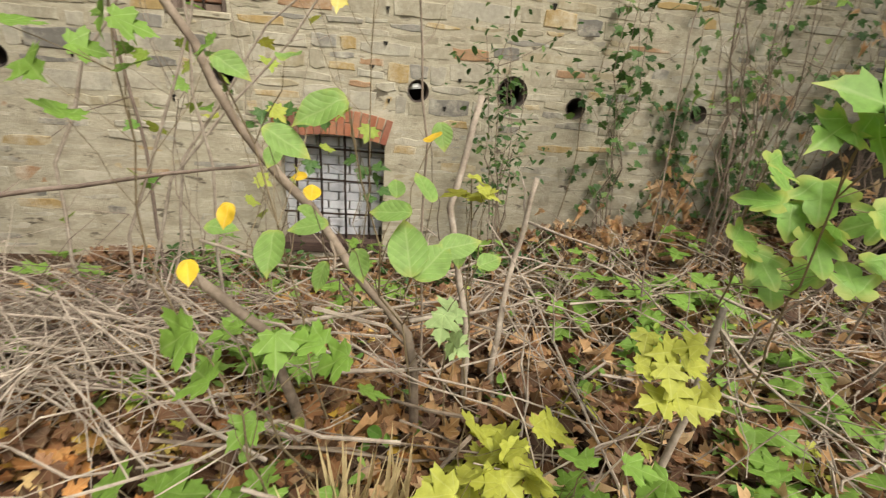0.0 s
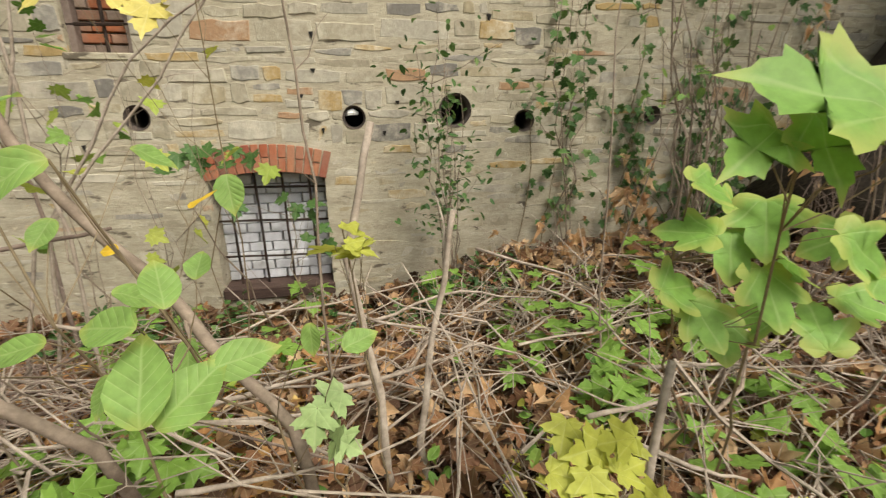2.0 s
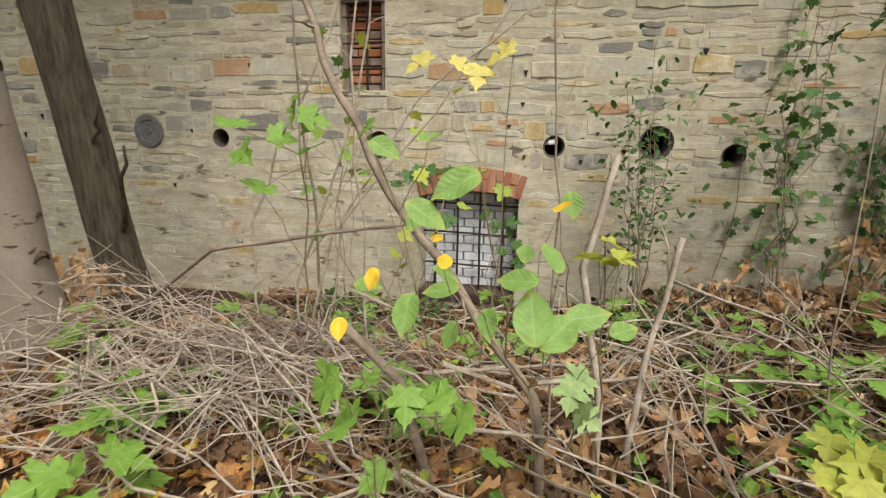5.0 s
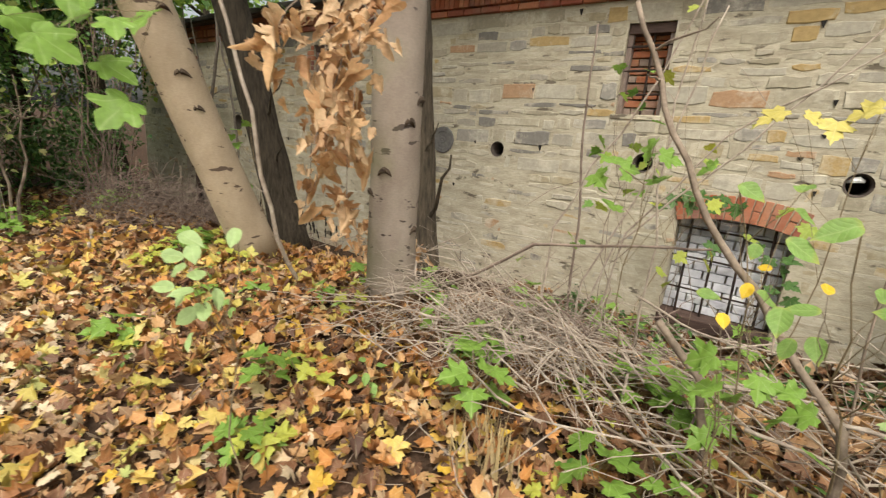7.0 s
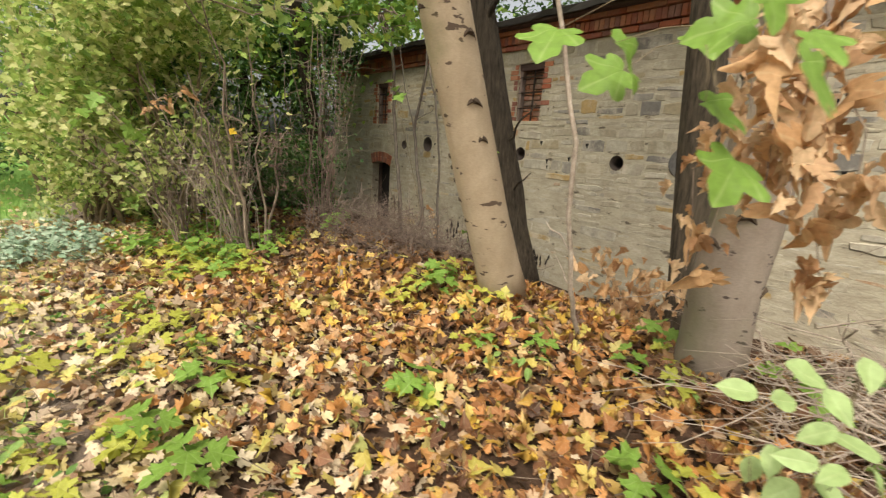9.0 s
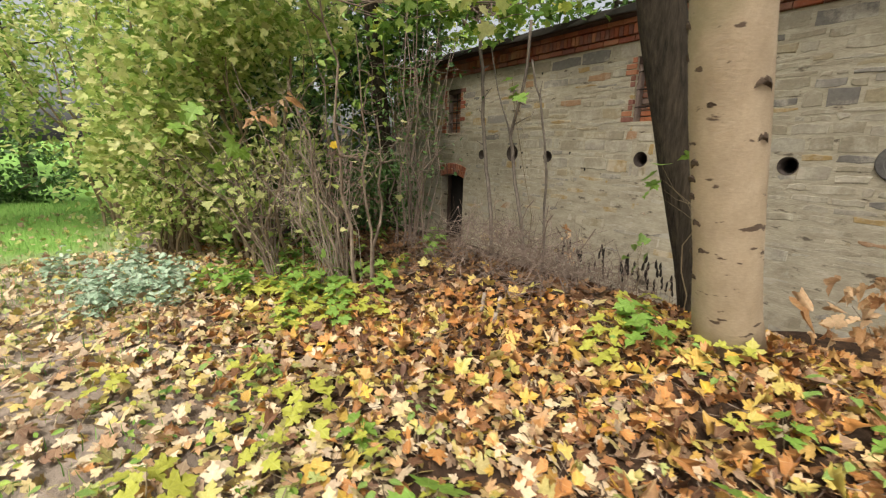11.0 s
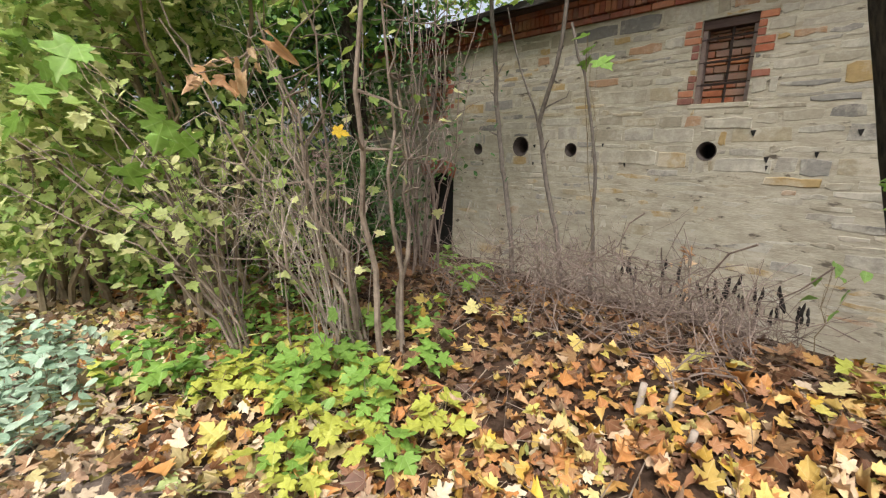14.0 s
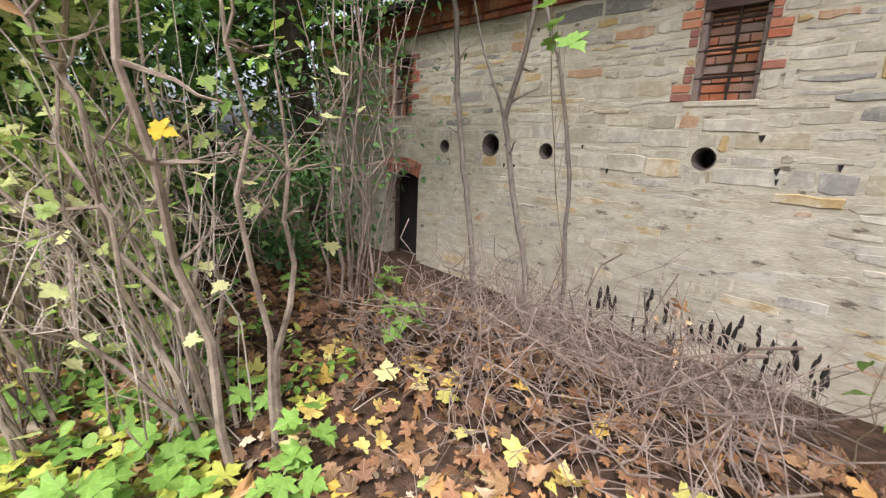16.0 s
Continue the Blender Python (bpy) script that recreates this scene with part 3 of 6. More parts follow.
def lay_stones():
    r = random.Random(3)
    voids = [(x0 - 0.005, x1 + 0.005, z0 - 0.06, z1 + 0.006) for x0, x1, z0, z1 in WINDOWS]
    voids += [(x0 - 0.07, x1 + 0.07, 0.86, z1 + 0.30) for x0, x1, z0, z1 in ARCHES]
    voids += [(x0, x1, z0, z1) for x0, x1, z0, z1 in ARCHES]
    voids += [(x - a * 0.93, x + a * 0.93, z - a * 0.93, z + a * 0.93) for x, z, a in HOLES + PLUGS]
    for x0, x1, z0, z1 in WINDOWS:
        for q in JAMBS(x0, x1, z0, z1):
            voids.append((q[0] - 0.006, q[1] + 0.006, q[2] - 0.006, q[3] + 0.006))
    near, rest = [], []
    wave = lambda x, z: 0.030 * math.sin(1.9 * x + 2.3 * z) + 0.014 * math.sin(4.7 * x - 3.1 * z) + 0.009 * math.sin(11.3 * x + 5.0 * z)
    z = -0.9
    while z < TOP - 0.03:
        h = r.choice((0.075, 0.09, 0.105, 0.12, 0.14, 0.16, 0.19))
        if z + h > TOP - 0.06:
            h = TOP - 0.004 - z
        x = X0 + 0.01
        while x < X1 - 0.05:
            w = min(r.uniform(0.12, 0.55) * (1.15 if h > 0.12 else 0.9), X1 - x)
            split = r.random() < 0.16 and h > 0.14
            for za, zb in ([(z, z + h * 0.5), (z + h * 0.5, z + h)] if split else [(z, z + h)]):
                gap = r.uniform(0.004, 0.011)
                lift = wave(x + w / 2, z)
                rects = [(x + gap, x + w - gap, za + gap + lift + r.uniform(-0.012, 0.012), min(zb - gap + lift + r.uniform(-0.012, 0.012), TOP - 0.004))]
                for v in voids:
                    rects = minus(rects, v)
                for q in rects:
                    if q[1] - q[0] > 0.035 and q[3] - q[2] > 0.03 and r.random() > 0.05:
                        if q[3] < 1.3 + 0.25 * math.sin(q[0] * 1.7) and r.random() < 0.10:
                            continue
                        near_one = -2.6 < q[0] < 2.0 and q[3] > -0.2
                        (near if near_one and len(near) < 300 else rest).append(stone_data(*q, r))
            x += w
        z += h
    return near, rest


def JAMBS(x0, x1, z0, z1):
    """The toothed brick jambs of an upper window: x0, x1, z0, z1 of each brick. The window over the cellar light has none."""
    out = []
    if x0 > -2:
        return out
    n = 11
    for k in range(n):
        za = z0 + (z1 - z0) * k / n
        zb = z0 + (z1 - z0) * (k + 1) / n - 0.012
        long_l, long_r = (k // 2) % 2 == 0, (k // 2) % 2 == 1
        if k in (4, 5):
            continue
        out.append((x0 - (0.16 if long_l else 0.07), x0, za, zb))
        if k > 2:
            out.append((x1, x1 + (0.16 if long_r else 0.07), za, zb))
    return out


BRICK_CACHE = {}


def brick_mesh(w, d, h):
    key = (round(w, 3), round(d, 3), round(h, 3))
    if key not in BRICK_CACHE:
        bm = box(bmesh.new(), -w / 2, w / 2, -d / 2, d / 2, -h / 2, h / 2, 0.005)
        me = bpy.data.meshes.new("brick")
        bm.to_mesh(me)
        bm.free()
        BRICK_CACHE[key] = me
    return BRICK_CACHE[key]


def brick(parent, x, y, z, w, d, h, mat, ry=0.0, name="brick"):
    me = brick_mesh(w, d, h)
    if not me.materials:
        me.materials.append(mat)
    if me.materials[0] != mat:
        key = (round(w, 3), round(d, 3), round(h, 3), mat.name)
        if key not in BRICK_CACHE:
            BRICK_CACHE[key] = me.copy()
            BRICK_CACHE[key].materials[0] = mat
        me = BRICK_CACHE[key]
    ob = new(name, me)
    ob.parent = parent
    ob.matrix_local = pose(x, y, z, rng.normal(0, 0.5), ry, rng.normal(0, 0.5))
    return ob


def bar(parent, a, b, r, name="bar"):
    v, f = tube_data(bent(a, b, 5, 0.004), [r] * 5, 6)
    return link_mesh(name, v, f, iron_mat, parent)


def upper_window(i, x0, x1, z0, z1):
    w = thing("window_%d" % i, "bricked-up barred window with toothed red brick jambs" if x0 < -2 else "bricked-up barred window set plainly in the stone wall", "window", kind="structure", at=((x0 + x1) / 2, 0, z0))
    cx = (x0 + x1) / 2
    for q in JAMBS(x0, x1, z0, z1):
        brick(w, (q[0] + q[1]) / 2 - cx, 0.045, (q[2] + q[3]) / 2 - z0, q[1] - q[0], 0.115, q[3] - q[2], brick_mat)
    h = z1 - z0
    bm = box(bmesh.new(), x0 - cx + 0.003, x1 - cx - 0.003, 0.03, 0.2, h - 0.10, h - 0.003, 0.006)
    part("head_bar", bm, wood_mat, w, "dark bar across the top of the opening")
    for s in (-1, 1):
        xs = s * (x1 - x0) / 2
        bm = box(bmesh.new(), min(xs, xs - s * 0.05), max(xs, xs - s * 0.05), 0.05, 0.14, 0.0, h - 0.06, 0.005)
        part("window_frame", bm, frame_mat, w)
    bm = box(bmesh.new(), x0 - cx - 0.04, x1 - cx + 0.03, -0.012, 0.2, -0.055, -0.002, 0.008)
    part("window_sill", bm, mortar_mat, w, "pale stone sill")
    zz, row = 0.0, 0
    while zz < h - 0.08:
        hh = 0.075
        xx = x0 - cx - (0.0 if row % 2 else 0.12)
        while xx < x1 - cx:
            a, b = max(xx, x0 - cx), min(xx + 0.235, x1 - cx)
            if b - a > 0.04:
                brick(w, (a + b) / 2, 0.19 + rng.normal(0, 0.004), zz + hh / 2, b - a, 0.06, hh - 0.008, infill_mat)
            xx += 0.245
        zz += 0.083
        row += 1
    for xs in (0.02,):
        bar(w, (xs, 0.075, -0.02), (xs + 0.005, 0.075, h - 0.05), 0.014)
    for k in range(3):
        zb = 0.2 + k * 0.235
        bar(w, (x0 - cx - 0.01, 0.06, zb), (x1 - cx + 0.01, 0.06, zb + 0.012), 0.013)


def arch_ring(parent, x0, x1, spring, base):
    cx, cz, r, a, _ = arch_points(x0 - 0.0, x1 + 0.0, spring, 0.07)
    n = 15
    for k in range(n):
        t = -a * 1.02 + 2.04 * a * (k + 0.5) / n
        for ring, (ra, rb) in enumerate(((0.0, 0.118), (0.124, 0.235)) if k % 2 else ((0.0, 0.235),)):
            rm = r + (ra + rb) / 2
            wdt = 2.04 * a * rm / n - 0.010
            brick(parent, cx + rm * math.sin(t) - base[0], 0.05 + rng.normal(0, 0.003), cz + rm * math.cos(t) - base[2], wdt, 0.14, rb - ra, brick_mat, math.degrees(t))


def cellar_window():
    x0, x1, z0, z1 = ARCHES[0]
    base = (0.0, 0.0, z0)
    w = thing("window_4", "low arched cellar window, walled up with whitewashed brick behind rusty bars", "window", kind="structure", at=base)
    arch_ring(w, x0, x1, z1, base)
    zz, row = 0.02, 0
    while zz < 1.07:
        xx = x0 - (0.0 if row % 2 else 0.11)
        while xx < x1:
            a, b = max(xx, x0), min(xx + 0.205, x1)
            if b - a > 0.04:
                brick(w, (a + b) / 2, 0.26 + rng.normal(0, 0.003), zz + 0.043, b - a - 0.008, 0.08, 0.084, white_brick_mat, 0.0)
            xx += 0.213
        zz += 0.092
        row += 1
    for k in range(4):
        xs = x0 + 0.14 + k * 0.235
        bar(w, (xs, 0.12, 0.0), (xs - 0.02, 0.12, 1.06), 0.013)
    for zb in (0.28, 0.62, 0.93):
        bar(w, (x0 - 0.01, 0.135, zb), (x1 + 0.01, 0.135, zb - 0.02), 0.011)
    bm = box(bmesh.new(), x0 - 0.01, x1 + 0.01, -0.03, 0.29, -0.10, 0.012, 0.01)
    part("window_sill", bm, wood_mat, w, "dirt-covered sill")


def cellar_door():
    x0, x1, z0, z1 = ARCHES[1]
    base = ((x0 + x1) / 2, 0.0, z0)
    d = thing("door_1", "low arched cellar doorway with brick arch, dark inside", "doorway", kind="structure", at=base)
    arch_ring(d, x0, x1, z1, base)
    # near-black sheet gives the doorway the shade of its unlit inside
    bm = box(bmesh.new(), x0 - base[0] + 0.01, x1 - base[0] - 0.01, 0.27, 0.296, 0.3, 1.72)
    part("dark_doorway_sheet", bm, dark_mat, d, "dark sheet standing in for the unlit inside of the doorway")
    for s in (-1, 1):
        bm = box(bmesh.new(), s * 0.385 - 0.03, s * 0.385 + 0.03, 0.18, 0.25, 0.2, 1.68, 0.006)
        part("door_frame", bm, wood_mat, d)


def pipe_rim(x, z, r):
    ang = np.linspace(0, 2 * np.pi, 21)[:-1]
    prof = [(r * 1.0, -0.006), (r * 0.97, 0.002), (r * 0.86, 0.004), (r * 0.84, 0.39), (r * 0.98, 0.39)]
    v = [(q * math.cos(a), y, q * math.sin(a)) for q, y in prof for a in ang]
    f = [(p * 20 + i, p * 20 + (i + 1) % 20, (p + 1) * 20 + (i + 1) % 20, (p + 1) * 20 + i) for p in range(4) for i in range(20)]
    ob = link_mesh("vent_pipe", v, f, clay_mat, None, smooth=True)
    ob.location = (x, 0, z)
    tagged(ob, "round clay vent pipe, dark inside, set flush in the wall", "vent", "vent pipes in the wall")
    # near-black disc puts the shade of the pipe's depth into colour
    end = link_mesh("dark_pipe_disc", [(r * 0.9 * math.cos(a), 0.36, r * 0.9 * math.sin(a)) for a in ang], [tuple(range(20))], dark_mat, ob)
    return ob


def plug(x, z, r):
    ang = np.linspace(0, 2 * np.pi, 29)[:-1]
    prof = [(r * 0.99, 0.05), (r * 0.985, -0.012), (r * 0.94, -0.02), (r * 0.66, -0.018), (r * 0.62, -0.010), (r * 0.24, -0.008), (r * 0.2, -0.02), (0.004, -0.022)]
    v = [(q * math.cos(a), y, q * math.sin(a)) for q, y in prof for a in ang]
    f = [(p * 28 + i, p * 28 + (i + 1) % 28, (p + 1) * 28 + (i + 1) % 28, (p + 1) * 28 + i) for p in range(len(prof) - 1) for i in range(28)]
    ob = link_mesh("round_cover", v, f, plug_mat)
    ob.location = (x, 0, z)
    tagged(ob, "round grey ribbed cover closing a large vent in the wall", "vent cover", "round covers in the wall")


def cornice_and_roof():
    c = thing("cornice", "projecting brick cornice of two flat courses and one upright course", "cornice", kind="structure", at=(0, 0, TOP))
    n = int((X1 - X0) / 0.255)
    for k in range(n):
        x = X0 + 0.255 * (k + 0.5)
        brick(c, x, 0.06, 0.036, 0.245, 0.22, 0.068, brick_mat)
        brick(c, x + 0.1, 0.02, 0.252, 0.245, 0.31, 0.066, brick_mat)
    n = int((X1 - X0) / 0.0755)
    for k in range(n):
        brick(c, X0 + 0.0755 * (k + 0.5), 0.04, 0.146, 0.066, 0.26, 0.128, brick_mat)
    bm = box(bmesh.new(), X0, X1, 0.0, 0.3, 0.004, 0.28)
    part("backing", bm, mortar_mat, c)
    roof = thing("roof", "low dark felt roof with a mossy overhanging edge", "roof", kind="structure", at=(0, 0, TOP + 0.30))
    rows = []
    xs = np.arange(X0 - 0.15, X1 + 0.3, 0.3)
    for y, z in ((-0.34, 0.0), (-0.35, 0.075), (-0.30, 0.095), (0.6, 0.34), (3.2, 1.05), (6.5, 0.2)):
        rows.append([(x, y + rng.normal(0, 0.012), z + rng.normal(0, 0.010)) for x in xs])
    v = [p for row in rows for p in row]
    m = len(xs)
    f = [(j * m + i, j * m + i + 1, (j + 1) * m + i + 1, (j + 1) * m + i) for j in range(len(rows) - 1) for i in range(m - 1)]
    link_mesh("roof_felt", v, f, roof_mat, roof)
    bm = box(bmesh.new(), X0 - 0.1, X1 + 0.2, -0.30, 0.5, -0.022, 0.02, 0.004)
    part("eaves_board", bm, wood_mat, roof, "dark eaves board")


for i, q in enumerate(WINDOWS):
    upper_window(i + 1, *q)
cellar_window()
cellar_door()
for q in HOLES:
    pipe_rim(*q)
for q in PLUGS:
    plug(*q)
cornice_and_roof()
# the rest of the building closes the place behind the wall
for name, q in (("wall_west", (X0, X0 + 0.5, DEEP + 0.003, 6.5, -1, TOP + 0.3)), ("wall_east", (X1 - 0.5, X1, DEEP + 0.003, 6.5, -1, TOP + 0.3)), ("wall_back", (X0, X1, 6.5, 7.0, -1, TOP + 0.3))):
    tagged(part(name, box(bmesh.new(), *q), mortar_mat, None), "plain rendered outer wall of the old building", "wall", kind="structure")
rag = link_mesh("rag", *tube_data([(0.705, 0.06, 1.455), (0.735, 0.03, 1.475), (0.775, 0.03, 1.482), (0.815, 0.05, 1.47)], [0.010, 0.022, 0.024, 0.012], 8, 0.7), paper_mat)
tagged(rag, "crumpled white rag stuffed into a vent pipe", "rag")


# near-black wedges painted as the shade in hollows where mortar has fallen
for k in range(34):
    gx, gzz = rng.uniform(-8.5, 2.4), rng.choice([rng.uniform(1.2, 1.7), rng.uniform(0.9, 3.0)])
    if k == 0:
        gx, gzz = -5.175, 1.435
    if any(abs(gx - (q[0] + q[1]) / 2) < 0.5 and q[2] - 0.2 < gzz < q[3] + 0.2 for q in WINDOWS + ARCHES) or any(abs(gx - q[0]) < 0.25 and abs(gzz - q[1]) < 0.25 for q in HOLES + PLUGS):
        continue
    w2, h2 = rng.uniform(0.012, 0.026), rng.uniform(0.02, 0.045)
    ring = [(gx - w2, gzz + h2 * 0.5), (gx + w2, gzz + h2 * 0.6), (gx + w2 * 0.3, gzz - h2), (gx - w2 * 0.4, gzz - h2 * 0.4)]
    v = [(x, -0.014, z) for x, z in ring] + [(x, 0.01, z) for x, z in ring]
    link_mesh("dark_wedge", v, [(3, 2, 1, 0)] + [(i, (i + 1) % 4, 4 + (i + 1) % 4, 4 + i) for i in range(4)], dark_mat, wall, "raised dark wedge standing in for a shadowed mortar hollow")


# ---- trees ----
def trunk_line(x, y, sx, sy, z0, z1, n, curve=0.0):
    u = np.linspace(0, 1, n)
    z = z0 + (z1 - z0) * u
    return np.stack([x + sx * z + curve * np.sin(np.pi * u) + 0.03 * np.sin(7 * u + x), y + sy * z + 0.03 * np.cos(6 * u + y), z], -1)


def tree(label, x, y, sx, sy, r0, r1, height, mat, flare=1.5, limbs=(), group="", sides=18, knobby=0.12, curve=0.0):
    z0 = float(ground_z(x, y)) - 0.12
    line = trunk_line(x, y, sx, sy, z0, height, 16, curve)
    radii = [r0 + (r1 - r0) * k / 15 for k in range(16)]
    for k, g in enumerate((flare, 1 + (flare - 1) * 0.35, 1 + (flare - 1) * 0.1)):
        radii[k] *= g
    t = thing("tree", label, "tree", group, at=(x, y, 0))
    v, f = tube_data(line - np.array([x, y, 0]), radii, sides, knobby)
    link_mesh("trunk", v, f, mat, t, smooth=True)
    for (h, dx, dy, dz, r) in limbs:
        k = min(range(16), key=lambda q: abs(line[q][2] - h))
        p = line[k] - np.array([x, y, 0])
        n = 8
        pts = bent(p, p + np.array([dx, dy, dz]), n, 0.05)
        v, f = tube_data(pts, taper(r, r * 0.3, n), 8)
        link_mesh("limb", v, f, mat, t, smooth=True)
    return t, line


t1, l1 = tree("slanting tree with smooth beige bark and dark scars beside the path", -3.72, -2.55, 0.06, -0.46, 0.185, 0.15, 6.0, pale_bark_mat, 1.2)
t2, l2 = tree("dark-barked tree with rough furrowed trunk on the bank", -4.11, -1.98, -0.215, -0.14, 0.18, 0.165, 5.5, dark_bark_mat, 1.3,
              ((1.3, 0.5, -0.1, 0.5, 0.02), (2.4, 0.8, -0.2, 1.2, 0.04), (0.9, 0.45, -0.15, 0.25, 0.016)))
t4, l4 = tree("grey-brown smooth-barked tree leaning a little from the wall", -2.0, -2.55, 0.03, -0.12, 0.175, 0.155, 5.5, grey_bark_mat, 1.3)
t3, l3 = tree("darker tree trunk growing close to the stone wall", -2.62, -1.39, -0.114, -0.043, 0.16, 0.14, 5.5, brown_bark_mat, 1.35, ((0.5, 0.5, -0.3, 0.9, 0.03), (1.2, 0.35, -0.2, 0.4, 0.02)))
t6, l6 = tree("dark slender tree trunk at the wall end", -10.9, -1.4, 0.22, -0.22, 0.15, 0.12, 5.5, dark_bark_mat, 1.3)
t5, l5 = tree("massive dark tree trunk leaning beside the wall, ivy on its edge", 5.32, -0.95, 0.60, -0.05, 0.95, 0.8, 6.0, dark_bark_mat, 1.35, sides=26)


def scar(parent, line, r, h, ang, w):
    """A crescent branch scar on the bark."""
    k = min(range(len(line)), key=lambda q: abs(line[q][2] - h))
    base = np.array([line[0][0], line[0][1], 0]) if parent.location.length == 0 else np.array(parent.location)
    pts = []
    for s in np.linspace(-1, 1, 7):
        a = ang + s * w
        u = h + 0.05 * (1 - s * s) * 0.8
        f = np.interp(u, line[:, 2], line[:, 0]), np.interp(u, line[:, 2], line[:, 1])
        pts.append((f[0] + math.cos(a) * r * 0.985 - base[0], f[1] + math.sin(a) * r * 0.985 - base[1], u))
    rad = [0.006, 0.014, 0.02, 0.024, 0.02, 0.014, 0.006]
    link_mesh("branch_scar", *tube_data(pts, rad, 6, 0.4), scar_mat, parent)


for par, line, r0, r1, n in ((t1, l1, 0.185, 0.155, 26), (t4, l4, 0.175, 0.155, 14)):
    for k in range(n):
        h = 0.3 + 3.2 * (k + rng.uniform(0, 0.7)) / n
        scar(par, line, np.interp(h, [0, 5], [r0, r1]), h, rng.uniform(-3.3, 0.4), rng.uniform(0.16, 0.36))


# ---- fallen leaves ----
def on_ground(n, x0, x1, y0, y1, lift=0.02):
    x, y = rng.uniform(x0, x1, n), rng.uniform(y0, y1, n)
    return np.stack([x, y, ground_z(x, y) + rng.uniform(0.005, lift + 0.02, n)], -1)


def litter(name, kind, places, size, mat, label):
    n = len(places)
    v, f = scatter(kind, places, rng.uniform(*size, n), rng.uniform(0, 6.28, n), rng.normal(0, 0.55, n), rng.normal(0, 0.6, n))
    ob = link_mesh(name, v, f, mat)
    return tagged(ob, label, "fallen leaves", kind="stuff")


p = on_ground(40000, -9.5, 0.6, -8.0, -1.0, 0.05)
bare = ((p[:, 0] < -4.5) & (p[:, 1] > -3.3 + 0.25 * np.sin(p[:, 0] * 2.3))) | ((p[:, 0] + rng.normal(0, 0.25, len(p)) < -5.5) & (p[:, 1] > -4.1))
keep = (rng.random(len(p)) < 0.35 + 0.65 * ease(-7.6, -4.6, p[:, 1])) & ~(bare & (rng.random(len(p)) < 0.45))
p, bare = p[keep], bare[keep]
# towards the path the leaves switch to the lightened colour
far = p[:, 1] + rng.normal(0, 0.7, len(p)) < -4.75 + 0.4 * np.sin(p[:, 0] * 1.3)
shape = rng.random(len(p))
litter("fallen_leaves", LITTER, p[~far & ~bare & (shape < 0.6)], (0.035, 0.10), litter_mat, "orange, brown and yellow maple leaves covering the bank")
litter("fallen_leaves", DRY, p[~far & ~bare & (shape >= 0.6)] + np.array([0, 0, 0.02]), (0.045, 0.105), litter_mat, "curled orange and brown maple leaves on the bank")
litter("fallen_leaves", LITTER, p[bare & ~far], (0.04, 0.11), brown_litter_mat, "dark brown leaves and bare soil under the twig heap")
litter("fallen_leaves", LITTER, p[far], (0.032, 0.095), pale_litter_mat, "dry maple leaves scattered along the path, paled with its open light")
q = on_ground(300, -7.5, -0.8, -5.4, -2.8, 0.07)
litter("fallen_leaves", MAPLE, q, (0.08, 0.13), soft_yellow_mat, "fresh yellow maple leaves lying on top of the litter")
# leaf colour carries part of the shade below the branches
p = on_ground(15000, -2.2, 6.0, -4.2, -0.05, 0.12)
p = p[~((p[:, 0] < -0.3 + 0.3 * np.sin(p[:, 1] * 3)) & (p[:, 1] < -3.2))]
litter("fallen_leaves", LITTER, p, (0.05, 0.12), brown_litter_mat, "brown leaves darkened to carry the shade under the brushwood")
p = on_ground(5200, -14.0, 9.0, -13.0, -3.6, 0.02)
litter("fallen_leaves", LITTER, p, (0.04, 0.10), pale_litter_mat, "thinly scattered dry leaves on open ground")
p = on_ground(1500, 0.2, 6.0, -4.0, -0.4, 0.16)
litter("fallen_leaves", CURLED, p, (0.06, 0.12), dry_leaf_mat, "curled withered leaves among the brushwood")


# ---- brushwood ----
def brush(name, label, count, parts, x0, x1, y0, y1, top, mat, along, r=(0.003, 0.009), length=(0.6, 2.0)):
    pile = thing(name, label, "brushwood", at=((x0 + x1) / 2, (y0 + y1) / 2, 0))
    off = np.array(pile.location)
    fine = []
    for k in range(count):
        cx, cy = rng.uniform(x0, x1), rng.uniform(y0, y1)
        ln = rng.uniform(*length)
        yaw = rng.normal(along, 0.65) + (math.pi if rng.random() < 0.5 else 0)
        rise = rng.normal(0.08, 0.24 if mat != mauve_twig_mat else 0.5)
        d = np.array([math.cos(yaw) * math.cos(rise), math.sin(yaw) * math.cos(rise), math.sin(rise)]) * ln
        z = float(ground_z(cx, cy)) + 0.02 + rng.random() ** 1.6 * top
        a, b = np.array([cx, cy, z]) - d / 2, np.array([cx, cy, z]) + d / 2
        b[1], a[1] = min(b[1], -0.06), min(a[1], -0.06)
        for e in (a, b):
            e[2] = max(e[2], float(ground_z(e[0], e[1])) + 0.01)
        rad = rng.uniform(*r)
        if k < parts:
            rad *= 1.7 if mat != mauve_twig_mat else 1.25
        pts = bent(a, b, 6, 0.085, 0.05) - off
        items = [tube_data(pts, taper(rad, rad * 0.4, 6), 5)]
        for s in range(2 if k < parts else 1):
            i = rng.integers(1, 5)
            q = pts[i] + (b - a) * rng.uniform(0.15, 0.3) + rng.normal(0, 0.12, 3) * ln
            items.append(tube_data(bent(pts[i], q, 4, 0.05), taper(rad * 0.6, rad * 0.2, 4), 4))
        if k < parts:
            link_mesh("branch", *join_data(items), mat, pile)
        else:
            fine.extend(items)
    ob = link_mesh("brushwood", *join_data(fine), mat, pile)
    tagged(ob, kind="stuff")
    return pile


